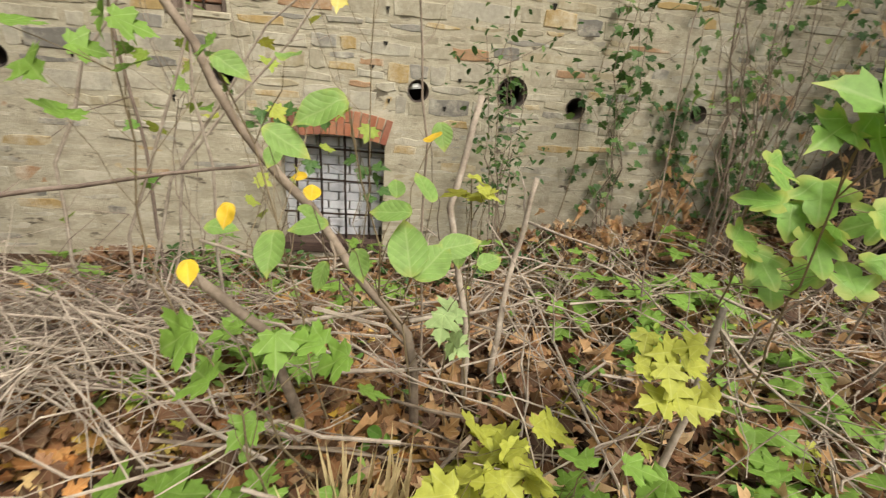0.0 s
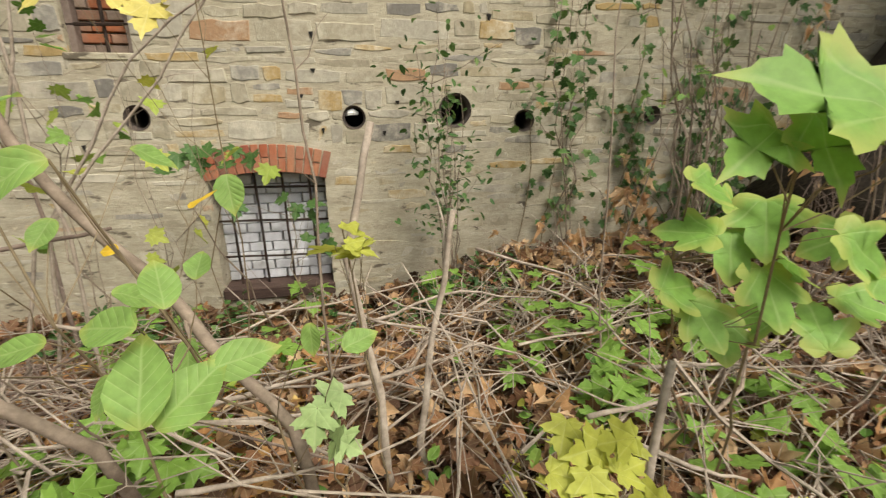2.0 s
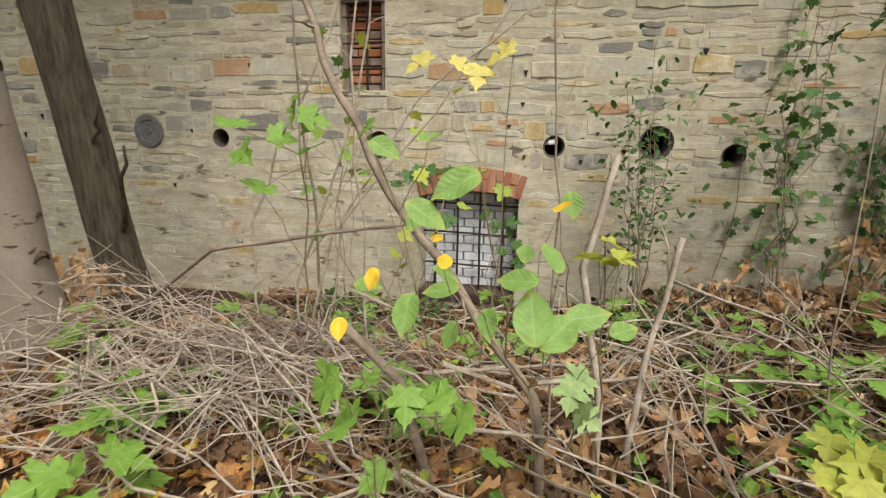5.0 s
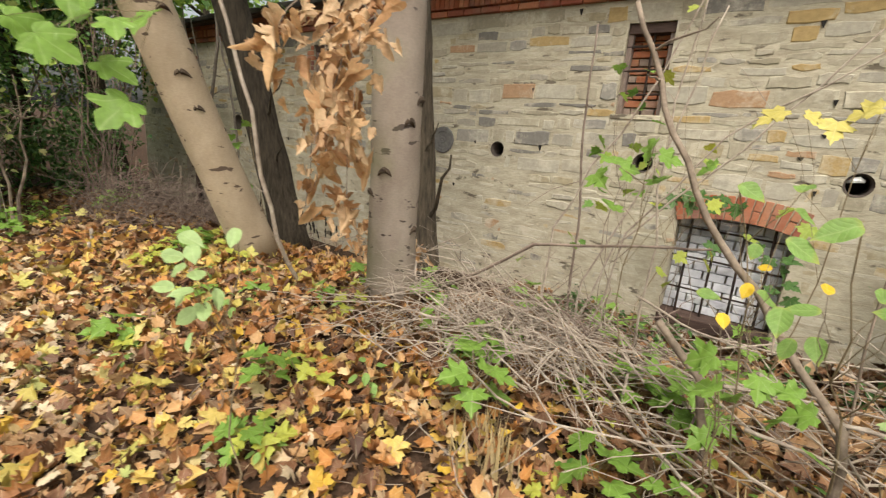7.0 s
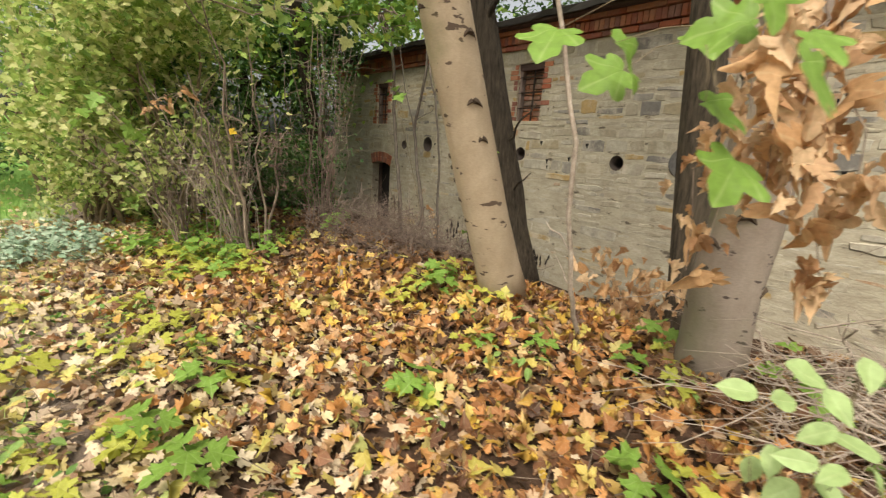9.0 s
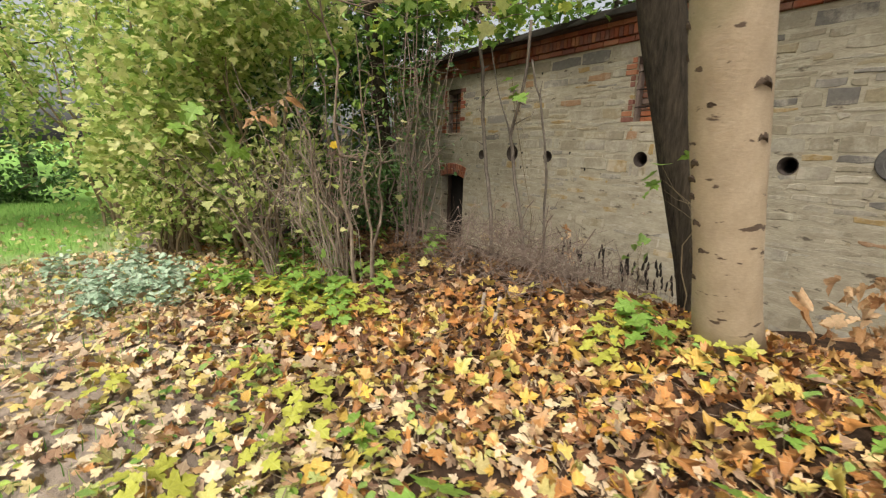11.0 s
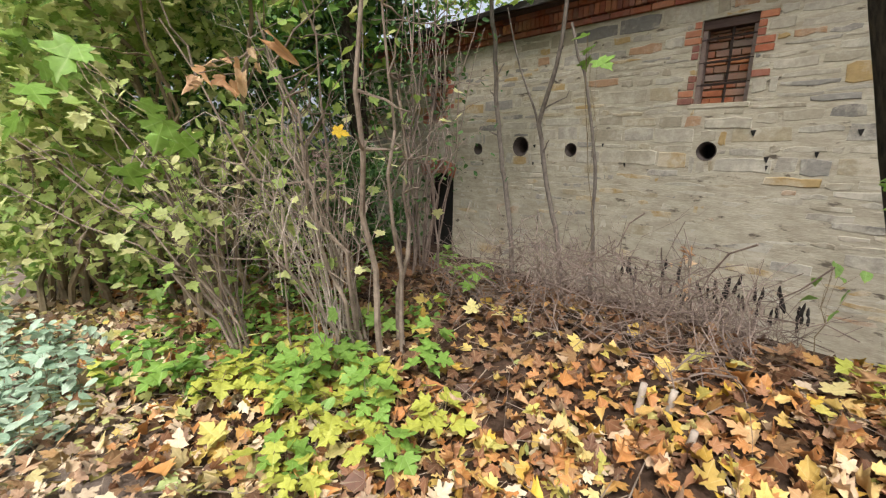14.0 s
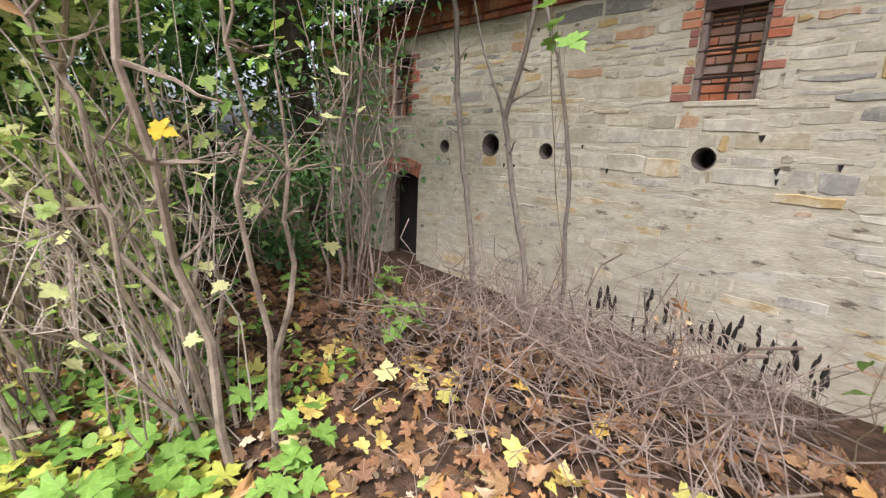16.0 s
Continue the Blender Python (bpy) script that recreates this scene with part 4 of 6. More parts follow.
brush("brushwood_pile", "tangle of pale dead branches and twigs lying below the wall", 90, 50, -0.6, 4.4, -3.1, -1.0, 0.36, pale_twig_mat, 0.15, (0.002, 0.005))
brush("brushwood_pile", "thin grey-brown dead branches heaped over the ground", 150, 60, 0.2, 4.6, -3.4, -0.8, 0.30, twig_mat, 0.5, (0.002, 0.006))
brush("brushwood_pile", "reddish grey dead twigs heaped before the wall foot", 800, 150, -7.2, -4.9, -3.3, -1.1, 0.55, mauve_twig_mat, 2.4, (0.002, 0.005), (0.35, 1.0))
brush("brushwood_pile", "pale broken branches lying towards the massive trunk", 190, 90, 0.9, 4.6, -3.5, -1.2, 0.42, pale_twig_mat, 0.9, (0.002, 0.0055))


def brush_fan(label, count, parts, root, tip_low, tip_high, mat):
    """Felled tops heaped together: butts on one side, fine forked ends spread on the other."""
    pile = thing("brushwood_pile", label, "brushwood", at=(root[0], root[1], 0))
    off, fine = np.array(pile.location), []
    for k in range(count):
        a = np.array(root) + rng.normal(0, 1, 3) * np.array([0.55, 0.38, 0.06])
        b = rng.uniform(tip_low, tip_high)
        u = rng.uniform(0.35, 1.0)
        b = a + (b - a) * u
        a[2] += float(ground_z(a[0], a[1])) + 0.05
        b[2] = float(ground_z(b[0], b[1])) + b[2] * (0.4 + 0.6 * rng.random())
        rad = rng.uniform(0.002, 0.0055) * (1.5 if k < parts else 1.0)
        pts = bent(a, b, 7, 0.09, -0.08) - off
        items = [tube_data(pts, taper(rad, rad * 0.35, 7), 5)]
        for s_ in range(3):
            i = int(rng.integers(2, 6))
            q = pts[i] + (b - a) * rng.uniform(0.12, 0.35) + rng.normal(0, 0.13, 3)
            q[2] = max(q[2], 0.02)
            items.append(tube_data(bent(pts[i], q, 4, 0.06), taper(rad * 0.55, rad * 0.2, 4), 4))
        if k < parts:
            link_mesh("branch", *join_data(items), mat, pile)
        else:
            fine.extend(items)
    tagged(link_mesh("brushwood", *join_data(fine), mat, pile), kind="stuff")


brush_fan("heap of bleached branch tops lying beside the grey tree", 170, 90, (-0.7, -2.75, 0.2), (-2.4, -3.8, 0.02), (-0.2, -1.7, 0.85), pale_twig_mat)
brush_fan("greyish branch tops lying across the bleached heap", 70, 40, (-0.5, -2.3, 0.15), (-2.1, -3.6, 0.02), (0.2, -1.6, 0.75), mauve_twig_mat)


# ---- shrubs ----
def shrub(label, x, y, stems, spread, height, mat, leaf=None, leaf_mat_=None, leaf_count=0, leaf_size=(0.05, 0.08), lean=(0, 0), r=0.010, crown_from=0.5, name="shrub", arch=0.15, twigs=3, category="shrub", tilt=(-1.0, 0.3)):
    z = float(ground_z(x, y)) - 0.04
    s = thing(name, label, category, at=(x, y, z))
    spots = []
    for k in range(stems):
        ang, out = rng.uniform(0, 6.28), rng.uniform(0.15, 1.0) * spread
        top = np.array([math.cos(ang) * out + lean[0] * height, math.sin(ang) * out + lean[1] * height, height * rng.uniform(0.6, 1.05)])
        if y + top[1] > -0.08:
            top[1] = -0.08 - y
        root = np.array([math.cos(ang), math.sin(ang), 0]) * rng.uniform(0, 0.32) * min(1.0, spread)
        n = 9
        pts = bent(root, top, n, 0.03)
        pts[:, :2] += (top[:2] - root[:2]) * (np.linspace(0, 1, n) ** 2 - np.linspace(0, 1, n))[:, None] * arch * 2
        rad = r * rng.uniform(0.6, 1.2)
        items = [tube_data(pts, taper(rad, rad * 0.3, n), 6)]
        for q in range(twigs):
            i = int(rng.integers(3, n - 1))
            e = pts[i] + rng.normal(0, 0.16, 3) * np.array([1, 1, 0.7]) * min(height, 2.5) * 0.6 + np.array([0, 0, 0.12])
            if y + e[1] > -0.06:
                e[1] = -0.06 - y
            tw = bent(pts[i], e, 5, 0.06)
            items.append(tube_data(tw, taper(rad * 0.45, rad * 0.15, 5), 4))
            spots.extend(tw[2:])
        link_mesh("stem", *join_data(items), mat, s)
        spots.extend(p for p in pts if p[2] > crown_from * height)
    if leaf is not None and leaf_count:
        spots = np.array(spots)
        pl = spots[rng.integers(0, len(spots), leaf_count)] + rng.normal(0, 0.06, (leaf_count, 3)) * min(height, 1.6)
        pl[:, 1] = np.minimum(pl[:, 1], -0.05 - y)
        leaves("foliage", leaf, pl, rng.uniform(*leaf_size, leaf_count), leaf_mat_, s, tilt, 0.5)
    return s


shrub("large multi-stemmed shrub of bare arching tan canes", -6.78, -4.05, 10, 0.95, 3.0, twig_mat, LOBED, bush_mat, 70, (0.05, 0.09), (-0.10, -0.10), 0.019, 0.7, twigs=7)
shrub("thicket of thin tangled twigs around the cane shrub", -7.0, -4.15, 15, 1.3, 2.4, pale_twig_mat, LOBED, bush_mat, 60, (0.05, 0.09), (-0.10, -0.08), 0.006, 0.5, twigs=8, arch=0.5)
shrub("leaning canes sprawling towards the path", -7.2, -4.5, 9, 1.0, 1.8, twig_mat, LOBED, bush_mat, 110, (0.06, 0.10), (-0.25, -0.25), 0.011, 0.4, twigs=7, arch=0.4)
shrub("tall shrub of upright brown canes beside the wall", -8.0, -2.6, 20, 0.9, 3.4, mauve_twig_mat, ROUNDED, dark_green_mat, 500, (0.05, 0.08), (0.0, 0.0), 0.012, 0.6, twigs=5)


def drooping_canes(label, x, y, count, top, reach, mat, r=0.005):
    """Arching canes that rise from one root and hang their forked ends."""
    z = float(ground_z(x, y))
    s = thing("shrub", label, "shrub", at=(x, y, z - 0.03))
    for k in range(count):
        ang, out, h = rng.uniform(2.2, 5.6), reach * rng.uniform(0.35, 1.0), top * rng.uniform(0.6, 1.0)
        u = np.linspace(0, 1, 12)
        rise = np.sin(u * rng.uniform(1.9, 2.7)) * h
        line = np.stack([math.cos(ang) * out * u ** 1.15, math.sin(ang) * out * u ** 1.15, rise], -1) + np.cumsum(rng.normal(0, 0.018, (12, 3)), axis=0)
        line[0] = (rng.normal(0, 0.12), rng.normal(0, 0.12), 0)
        rad = r * rng.uniform(0.6, 1.5)
        items = [tube_data(line, taper(rad, rad * 0.35, 12), 6)]
        for q in range(5):
            i = int(rng.integers(4, 11))
            e = line[i] + rng.normal(0, 0.10, 3) + np.array([0, 0, -rng.uniform(0.05, 0.40)])
            e[2] = max(e[2], 0.1)
            items.append(tube_data(bent(line[i], e, 6, 0.08), taper(rad * 0.5, rad * 0.2, 6), 4))
        link_mesh("stem", *join_data(items), mat, s)
    return s


drooping_canes("dead shrub with a mass of thin drooping tan twigs", -6.95, -4.2, 22, 1.7, 1.2, pale_twig_mat, 0.0042)
drooping_canes("shrub with grey arching twigs hanging over the leaves", -7.5, -4.7, 18, 1.5, 1.2, mauve_twig_mat, 0.0042)


def foliage_mass(label, centre, radii, count, kind, size, mat, name="bush", stems=10, stem_mat_=None, category="bush"):
    """A leafy bush: canes from the root and leaves in uneven clumps."""
    cx, cy, cz = centre
    z = float(ground_z(cx, cy)) - 0.05
    b = thing(name, label, category, at=(cx, cy, z))
    clumps = []
    for k in range(int(26 + count / 90)):
        d = rng.normal(0, 1, 3)
        d /= np.linalg.norm(d)
        clumps.append(np.array([0, 0, cz - z]) + d * np.array(radii) * rng.uniform(0.25, 1.0) ** 0.6)
    clumps = np.array(clumps)
    for k in range(stems):
        tip = clumps[rng.integers(0, len(clumps))]
        pts = bent((rng.normal(0, 0.15), rng.normal(0, 0.15), 0), tip, 8, 0.05)
        link_mesh("stem", *tube_data(pts, taper(0.028, 0.006, 8), 6), stem_mat_ or stem_mat, b)
    pick_ = rng.integers(0, len(clumps), count)
    pl = clumps[pick_] + rng.normal(0, 1, (count, 3)) * np.minimum(np.array(radii) * 0.11, 0.22)
    pl = pl[pl[:, 2] > 0.08]
    pl[:, 1] = np.minimum(pl[:, 1], np.where(pl[:, 2] + z < 3.6, -0.08 - cy, 99))
    leaves("foliage", kind, pl, rng.uniform(*size, len(pl)), mat, b, (-1.1, 0.4), 0.6)
    return b


foliage_mass("broad leafy bush with yellow-green autumn foliage", (-9.3, -5.5, 2.3), (1.7, 1.0, 1.8), 6000, LOBED, (0.06, 0.11), bush_mat)
foliage_mass("tall bush with mid-green leaves overhanging the path", (-8.3, -4.7, 3.0), (1.6, 1.2, 1.1), 5000, LOBED, (0.055, 0.10), bush_mat)
foliage_mass("low bush of mixed green leaves behind the canes", (-8.4, -4.5, 0.9), (1.4, 0.9, 0.9), 2400, ROUNDED, (0.05, 0.10), bush_mat, stems=8)
foliage_mass("low leafy bush reaching down to the weeds", (-9.6, -5.4, 0.8), (1.3, 0.9, 0.9), 3000, ROUNDED, (0.06, 0.10), bush_mat, stems=8)
foliage_mass("deep green bush standing behind the yellow-green one", (-10.2, -4.3, 2.0), (1.5, 1.1, 2.0), 5200, ROUNDED, (0.07, 0.11), dark_green_mat)
foliage_mass("dark green undergrowth beside the cellar door", (-9.6, -2.6, 0.7), (1.2, 1.3, 0.9), 2600, ROUNDED, (0.06, 0.10), dark_green_mat, stems=8)
foliage_mass("dense dark green bush against the wall end", (-11.6, -2.8, 2.2), (1.9, 1.7, 2.2), 4600, ROUNDED, (0.07, 0.11), dark_green_mat)
foliage_mass("tall dark shrub filling the corner beyond the wall end", (-11.0, -1.6, 3.2), (1.0, 1.1, 1.6), 3200, ROUNDED, (0.07, 0.11), dark_green_mat)
foliage_mass("bush with small yellow-green leaves at the lawn edge", (-12.2, -6.2, 2.4), (1.7, 1.4, 2.2), 4200, ROUNDED, (0.07, 0.12), bush_mat)


# ---- trees beyond ----
def leafy_tree(label, x, y, height, crown, count, mat, bark, r=0.2, name="tree"):
    z = float(ground_z(x, y)) if abs(x) < 16 and abs(y) < 10 else 0.0
    t = thing(name, label, "tree", at=(x, y, z - 0.1))
    line = bent((0, 0, 0), (rng.normal(0, 0.4), rng.normal(0, 0.4), height * 0.8), 10, 0.015)
    link_mesh("trunk", *tube_data(line, taper(r, r * 0.35, 10), 12, 0.15), bark, t, smooth=True)
    clumps = []
    for k in range(26):
        a, out = rng.uniform(0, 6.28), crown * rng.uniform(0.3, 1.0)
        i = int(rng.integers(4, 10))
        tip = line[i] + np.array([math.cos(a) * out, math.sin(a) * out, rng.uniform(-0.2, 0.35) * crown])
        if k < 12:
            link_mesh("limb", *tube_data(bent(line[i], tip, 6, 0.05), taper(r * 0.35, 0.01, 6), 6), bark, t)
        clumps.append(tip)
    clumps = np.array(clumps)
    pl = clumps[rng.integers(0, 26, count)] + rng.normal(0, crown * 0.22, (count, 3))
    leaves("crown", SMALL, pl, rng.uniform(0.14, 0.26, count), mat, t, (-1.0, 0.4), 0.6)
    return t


for k, (x, y, h, c) in enumerate([(-16, 3, 9, 3.2), (-9, 9.5, 13, 4.0), (-2, 10, 13, 4.0), (-5.5, 9, 12, 3.8), (-13, 9, 13, 4.0), (-21, -3, 8, 3.2), (-24, -9, 8, 3.2), (-20, -14, 8, 3.0), (5, 11, 9, 3.3), (-30, -14, 10, 4.0), (-31, -5, 10, 4.0), (12, -3, 8, 3)]):
    leafy_tree("tall leafy tree standing beyond the old building" if y > 0 else "leafy tree standing at the far edge of the lawn", x, y, h, c, 5200 if y > 5 else 2600, dark_green_mat if k % 3 == 1 else maple_green_mat, dark_bark_mat)
leafy_tree("overhanging tree with green and yellow maple leaves above the wall end", -11.8, -2.6, 6.5, 2.4, 3600, maple_green_mat, dark_bark_mat, 0.16)


# unseen crowns added to the trunks; the massive trunk's one shades the brushwood
def unseen_crown(t, x, y, z, r, n, mat):
    at = np.array([x, y, z]) - np.array(t.location)
    tips = rng.normal(0, 0.5, (24, 3)) * np.array([r, r, r * 0.5])
    for q in tips[:12]:
        link_mesh("limb", *tube_data(bent(at - np.array([0, 0, 0.8]), at + q, 6, 0.05), taper(0.12, 0.02, 6), 7), dark_bark_mat, t)
    pl = at + tips[rng.integers(0, 24, n)] + rng.normal(0, r * 0.2, (n, 3))
    leaves("crown", SMALL, pl, rng.uniform(0.2, 0.34, n), mat, t, (-0.8, 0.4), 0.5)


for q in ((t1, -3.4, -5.3, 6.6, 80), (t2, -5.5, -2.9, 6.6, 120), (t4, -1.8, -3.2, 6.8, 150), (t3, -3.3, -1.7, 6.8, 240), (t6, -9.7, -2.7, 6.6, 240)):
    unseen_crown(q[0], q[1], q[2], q[3], 2.0, q[4], maple_green_mat)
unseen_crown(t5, 7.8, -1.6, 7.2, 3.4, 1500, maple_green_mat)
foliage_mass("tall leafy thicket beyond the lawn", (-15.5, -11.8, 3.0), (2.6, 2.2, 3.0), 4200, ROUNDED, (0.10, 0.16), bush_mat)
foliage_mass("tall leafy bush at the edge of the lawn", (-12.6, -8.6, 2.9), (2.0, 1.6, 2.0), 4600, ROUNDED, (0.08, 0.13), bush_mat)
foliage_mass("dark clipped hedge behind the lawn", (-17.0, -9.0, 0.7), (1.6, 3.2, 0.9), 3200, ROUNDED, (0.10, 0.15), dark_green_mat, name="hedge", category="hedge")
foliage_mass("dark shrub at the end of the lawn", (-15.5, -5.2, 1.1), (1.4, 1.8, 1.2), 2600, ROUNDED, (0.10, 0.14), dark_green_mat)


# ---- single plants ----
def stick(name, label, pts, r0, r1, mat, category="branch", side=0, group=""):
    """A lone branch or cane with a few side twigs."""
    pts = [np.array(p, float) for p in pts]
    line = [pts[0]]
    for a, b in zip(pts, pts[1:]):
        line.extend(bent(a, b, 5, 0.02)[1:])
    line = np.array(line)
    s = thing(name, label, category, group, at=tuple(line[0]))
    line = line - line[0]
    n = len(line)
    link_mesh("stem", *tube_data(line, taper(r0, r1, n), 8, 0.15), mat, s, smooth=True)
    for k in range(side):
        i = int(rng.integers(n // 4, n - 1))
        e = line[i] + rng.normal(0, 0.14, 3) + np.array([0, 0, 0.12])
        link_mesh("twig", *tube_data(bent(line[i], e, 5, 0.06), taper(r1 * 0.6, r1 * 0.2, 5), 5), mat, s)
    return s


def aim():
    """Yaw, tilt and lean of a leaf held towards the open side: hanging, sideways or raised."""
    k = rng.random()
    if k < 0.35:
        return math.pi + rng.normal(0, 0.5), rng.uniform(-1.1, -0.4), rng.normal(0, 0.3)
    if k < 0.6:
        return -math.pi / 2 + rng.normal(0, 0.4), rng.uniform(-0.6, 0.2), rng.uniform(0.35, 1.0)
    if k < 0.85:
        return math.pi / 2 + rng.normal(0, 0.4), rng.uniform(-0.6, 0.2), rng.uniform(-1.0, -0.35)
    return rng.normal(0, 0.5), rng.uniform(0.2, 0.9), rng.normal(0, 0.3)


def leafy_sprout(name, label, root, spots, kind, mat, size, stem_material=None, r=0.005, tilt=(-1.1, 0.0), category="sapling", group="", toward=None, lean=0.35, stalk_from=0.5):
    """A stem from its root with a leaf stalk and a leaf at each spot; a spot may carry the leaf's own size, yaw, tilt and lean."""
    root = np.array(root, float)
    s = thing(name, label, category, group, at=tuple(root))
    sp = np.array([q[:3] for q in spots], float) - root
    n = len(sp)
    yaw, tl, ln, sizes = rng.uniform(0, 6.28, n), rng.uniform(tilt[0], tilt[1], n), rng.normal(0, lean, n), rng.uniform(size[0], size[1], n)
    for k, q in enumerate(spots):
        if toward is not None:
            yaw[k], tl[k], ln[k] = aim()
            yaw[k] += toward - math.pi
        if len(q) > 3:
            sizes[k], yaw[k], tl[k], ln[k] = q[3:]
    if toward is not None or len(spots[0]) > 3:
        sp = sp - 0.42 * sizes[:, None] * np.stack([-np.sin(yaw) * np.cos(tl), np.cos(yaw) * np.cos(tl), np.sin(tl)], -1)
    top = sp[np.argmax(sp[:, 2])]
    stem_material = stem_material or stem_mat
    line = bent((0, 0, 0), top, 8, 0.03)
    link_mesh("stem", *tube_data(line, taper(r, r * 0.4, 8), 6), stem_material, s)
    for p in sp:
        i = int(np.clip(np.argmin(np.abs(line[:, 2] - p[2] * rng.uniform(stalk_from, 0.95))), 1, 7))
        link_mesh("leaf_stalk", *tube_data(bent(line[i], p, 4, 0.05), taper(r * 0.35, r * 0.2, 4), 4), stem_material, s)
    places = sp
    if n <= 16:
        for k in range(n):
            v, f = scatter(kind, places[k:k + 1], sizes[k:k + 1], yaw[k:k + 1], tl[k:k + 1], ln[k:k + 1])
            link_mesh("leaf", v, f, mat, s)
    else:
        v, f = scatter(kind, places, sizes, yaw, tl, ln)
        link_mesh("foliage", v, f, mat, s)
    return s


def gz(x, y):
    return float(ground_z(x, y))


# sapling with very large hand-shaped leaves beside the brushwood
RIGHT, LEFT, DOWN, UP = -math.pi / 2, math.pi / 2, math.pi, 0.0
leafy_sprout("sapling", "maple sapling with very large pale green lobed leaves", (1.95, -3.0, gz(1.95, -3.0)),
             [(1.33, -3.62, 1.46, 0.19, LEFT - 0.3, 0.35, -0.8), (1.47, -3.68, 1.41, 0.17, RIGHT - 0.3, -0.1, 0.75), (1.36, -3.61, 1.40, 0.12, DOWN, -0.9, 0.1), (1.60, -3.60, 1.38, 0.13, RIGHT, -0.3, 0.8), (1.27, -3.60, 1.40, 0.11, LEFT + 0.4, -0.4, -0.7)], MAPLE, big_leaf_mat, (0.13, 0.17), r=0.005, stalk_from=0.85)
leafy_sprout("sapling", "bushy maple sapling with bright green leaves", (1.75, -3.05, gz(1.75, -3.05)),
             [(1.465, -3.33, 1.306), (1.545, -3.38, 1.247), (1.417, -3.34, 1.223), (1.397, -3.36, 1.117), (1.435, -3.40, 1.057), (1.548, -3.42, 1.111), (1.70, -3.45, 1.197), (1.73, -3.49, 1.124),
              (1.64, -3.45, 1.053), (1.60, -3.40, 1.16), (1.494, -3.37, 1.19), (1.78, -3.42, 1.07), (1.70, -3.10, 1.244), (1.88, -3.25, 1.15), (1.66, -3.30, 1.0), (1.58, -3.30, 0.96)],
             SYCAMORE, big_leaf_mat, (0.095, 0.13), toward=2.7, r=0.005, stalk_from=0.85)
leafy_sprout("sapling", "small maple seedling with yellow-green leaves", (1.40, -3.2, gz(1.40, -3.2)),
             [(1.198, -3.433, 0.828), (1.168, -3.387, 0.831), (1.245, -3.443, 0.853), (1.177, -3.492, 0.793), (1.145, -3.455, 0.80), (1.265, -3.466, 0.807), (1.23, -3.42, 0.76), (1.30, -3.40, 0.78), (1.21, -3.50, 0.74), (1.26, -3.51, 0.72), (1.15, -3.50, 0.73), (1.32, -3.46, 0.70)], MAPLE, lime_mat, (0.075, 0.10), toward=2.8, r=0.004)
leafy_sprout("sapling", "slender shoot with a tuft of yellow-green leaves", (0.83, -2.81, gz(0.83, -2.81)),
             [(0.76, -3.0, 1.14), (0.73, -2.95, 1.12), (0.79, -2.96, 1.10), (0.75, -2.92, 1.16), (0.80, -3.0, 1.13)], MAPLE, lime_mat, (0.08, 0.11), tilt=(-0.5, 0.2), r=0.005)
leafy_sprout("sapling", "pale green maple seedling among the brushwood", (0.75, -2.95, gz(0.75, -2.95)),
             [(0.70, -3.11, 0.66), (0.66, -3.12, 0.72), (0.73, -3.08, 0.62), (0.69, -3.05, 0.74)], MAPLE, pale_leaf_mat, (0.085, 0.12), toward=3.0, r=0.004)
leafy_sprout("shoot", "leaning shoot with large ovate mid-green leaves", (0.62, -2.85, gz(0.62, -2.85)),
             [(0.545, -3.472, 1.233, 0.085, UP + 0.4, 0.7, 0.2), (0.619, -3.458, 1.109, 0.10, RIGHT + 0.2, 0.2, 0.75), (0.482, -3.482, 1.186, 0.09, LEFT - 0.3, 0.0, -0.6), (0.513, -3.509, 1.112, 0.125, UP + 0.2, 0.95, -0.2), (0.56, -3.50, 1.085, 0.115, RIGHT + 0.7, 0.6, 0.5),
              (0.34, -3.37, 1.37, 0.12, LEFT + 0.5, -0.3, -0.8), (0.68, -3.18, 0.99, 0.075, DOWN, -1.2, 0.2), (0.776, -3.153, 0.958, 0.09, RIGHT + 0.4, 0.3, 0.6), (0.593, -3.288, 1.324, 0.07, DOWN + 0.3, -1.0, 0.3), (0.497, -3.209, 1.175, 0.07, UP, 0.8, 0.1), (0.31, -3.393, 1.123, 0.09, LEFT, -0.2, -0.6)],
             OVATE, ovate_mat, (0.08, 0.12), r=0.005)
leafy_sprout("shoot", "slender shoot with ovate leaves held on all sides", (0.3, -2.9, gz(0.3, -2.9)),
             [(0.05, -3.19, 1.05), (0.31, -3.25, 0.95), (0.24, -2.93, 1.02), (0.10, -3.18, 1.44), (0.25, -3.5, 1.11), (0.26, -3.39, 1.30), (0.24, -3.2, 1.47), (0.29, -2.81, 1.35), (0.40, -3.10, 0.93), (0.16, -3.05, 1.22)],
             OVATE, ovate_mat, (0.08, 0.12), r=0.005, toward=3.1)
for q in [(0.566, -3.335, 1.32), (0.21, -2.93, 1.14), (0.12, -3.55, 1.08), (0.33, -3.5, 1.22), (0.16, -3.45, 1.16), (-0.51, -3.44, 0.44)]:
    leafy_sprout("yellow_leaf", "single bright yellow leaf caught on a twig", (q[0] + 0.05, q[1] + 0.12, q[2] - 0.28), [q], OVATE, yellow_mat, (0.05, 0.066), twig_mat, 0.002, category="leaf", group="yellow leaves on twigs", toward=3.0)
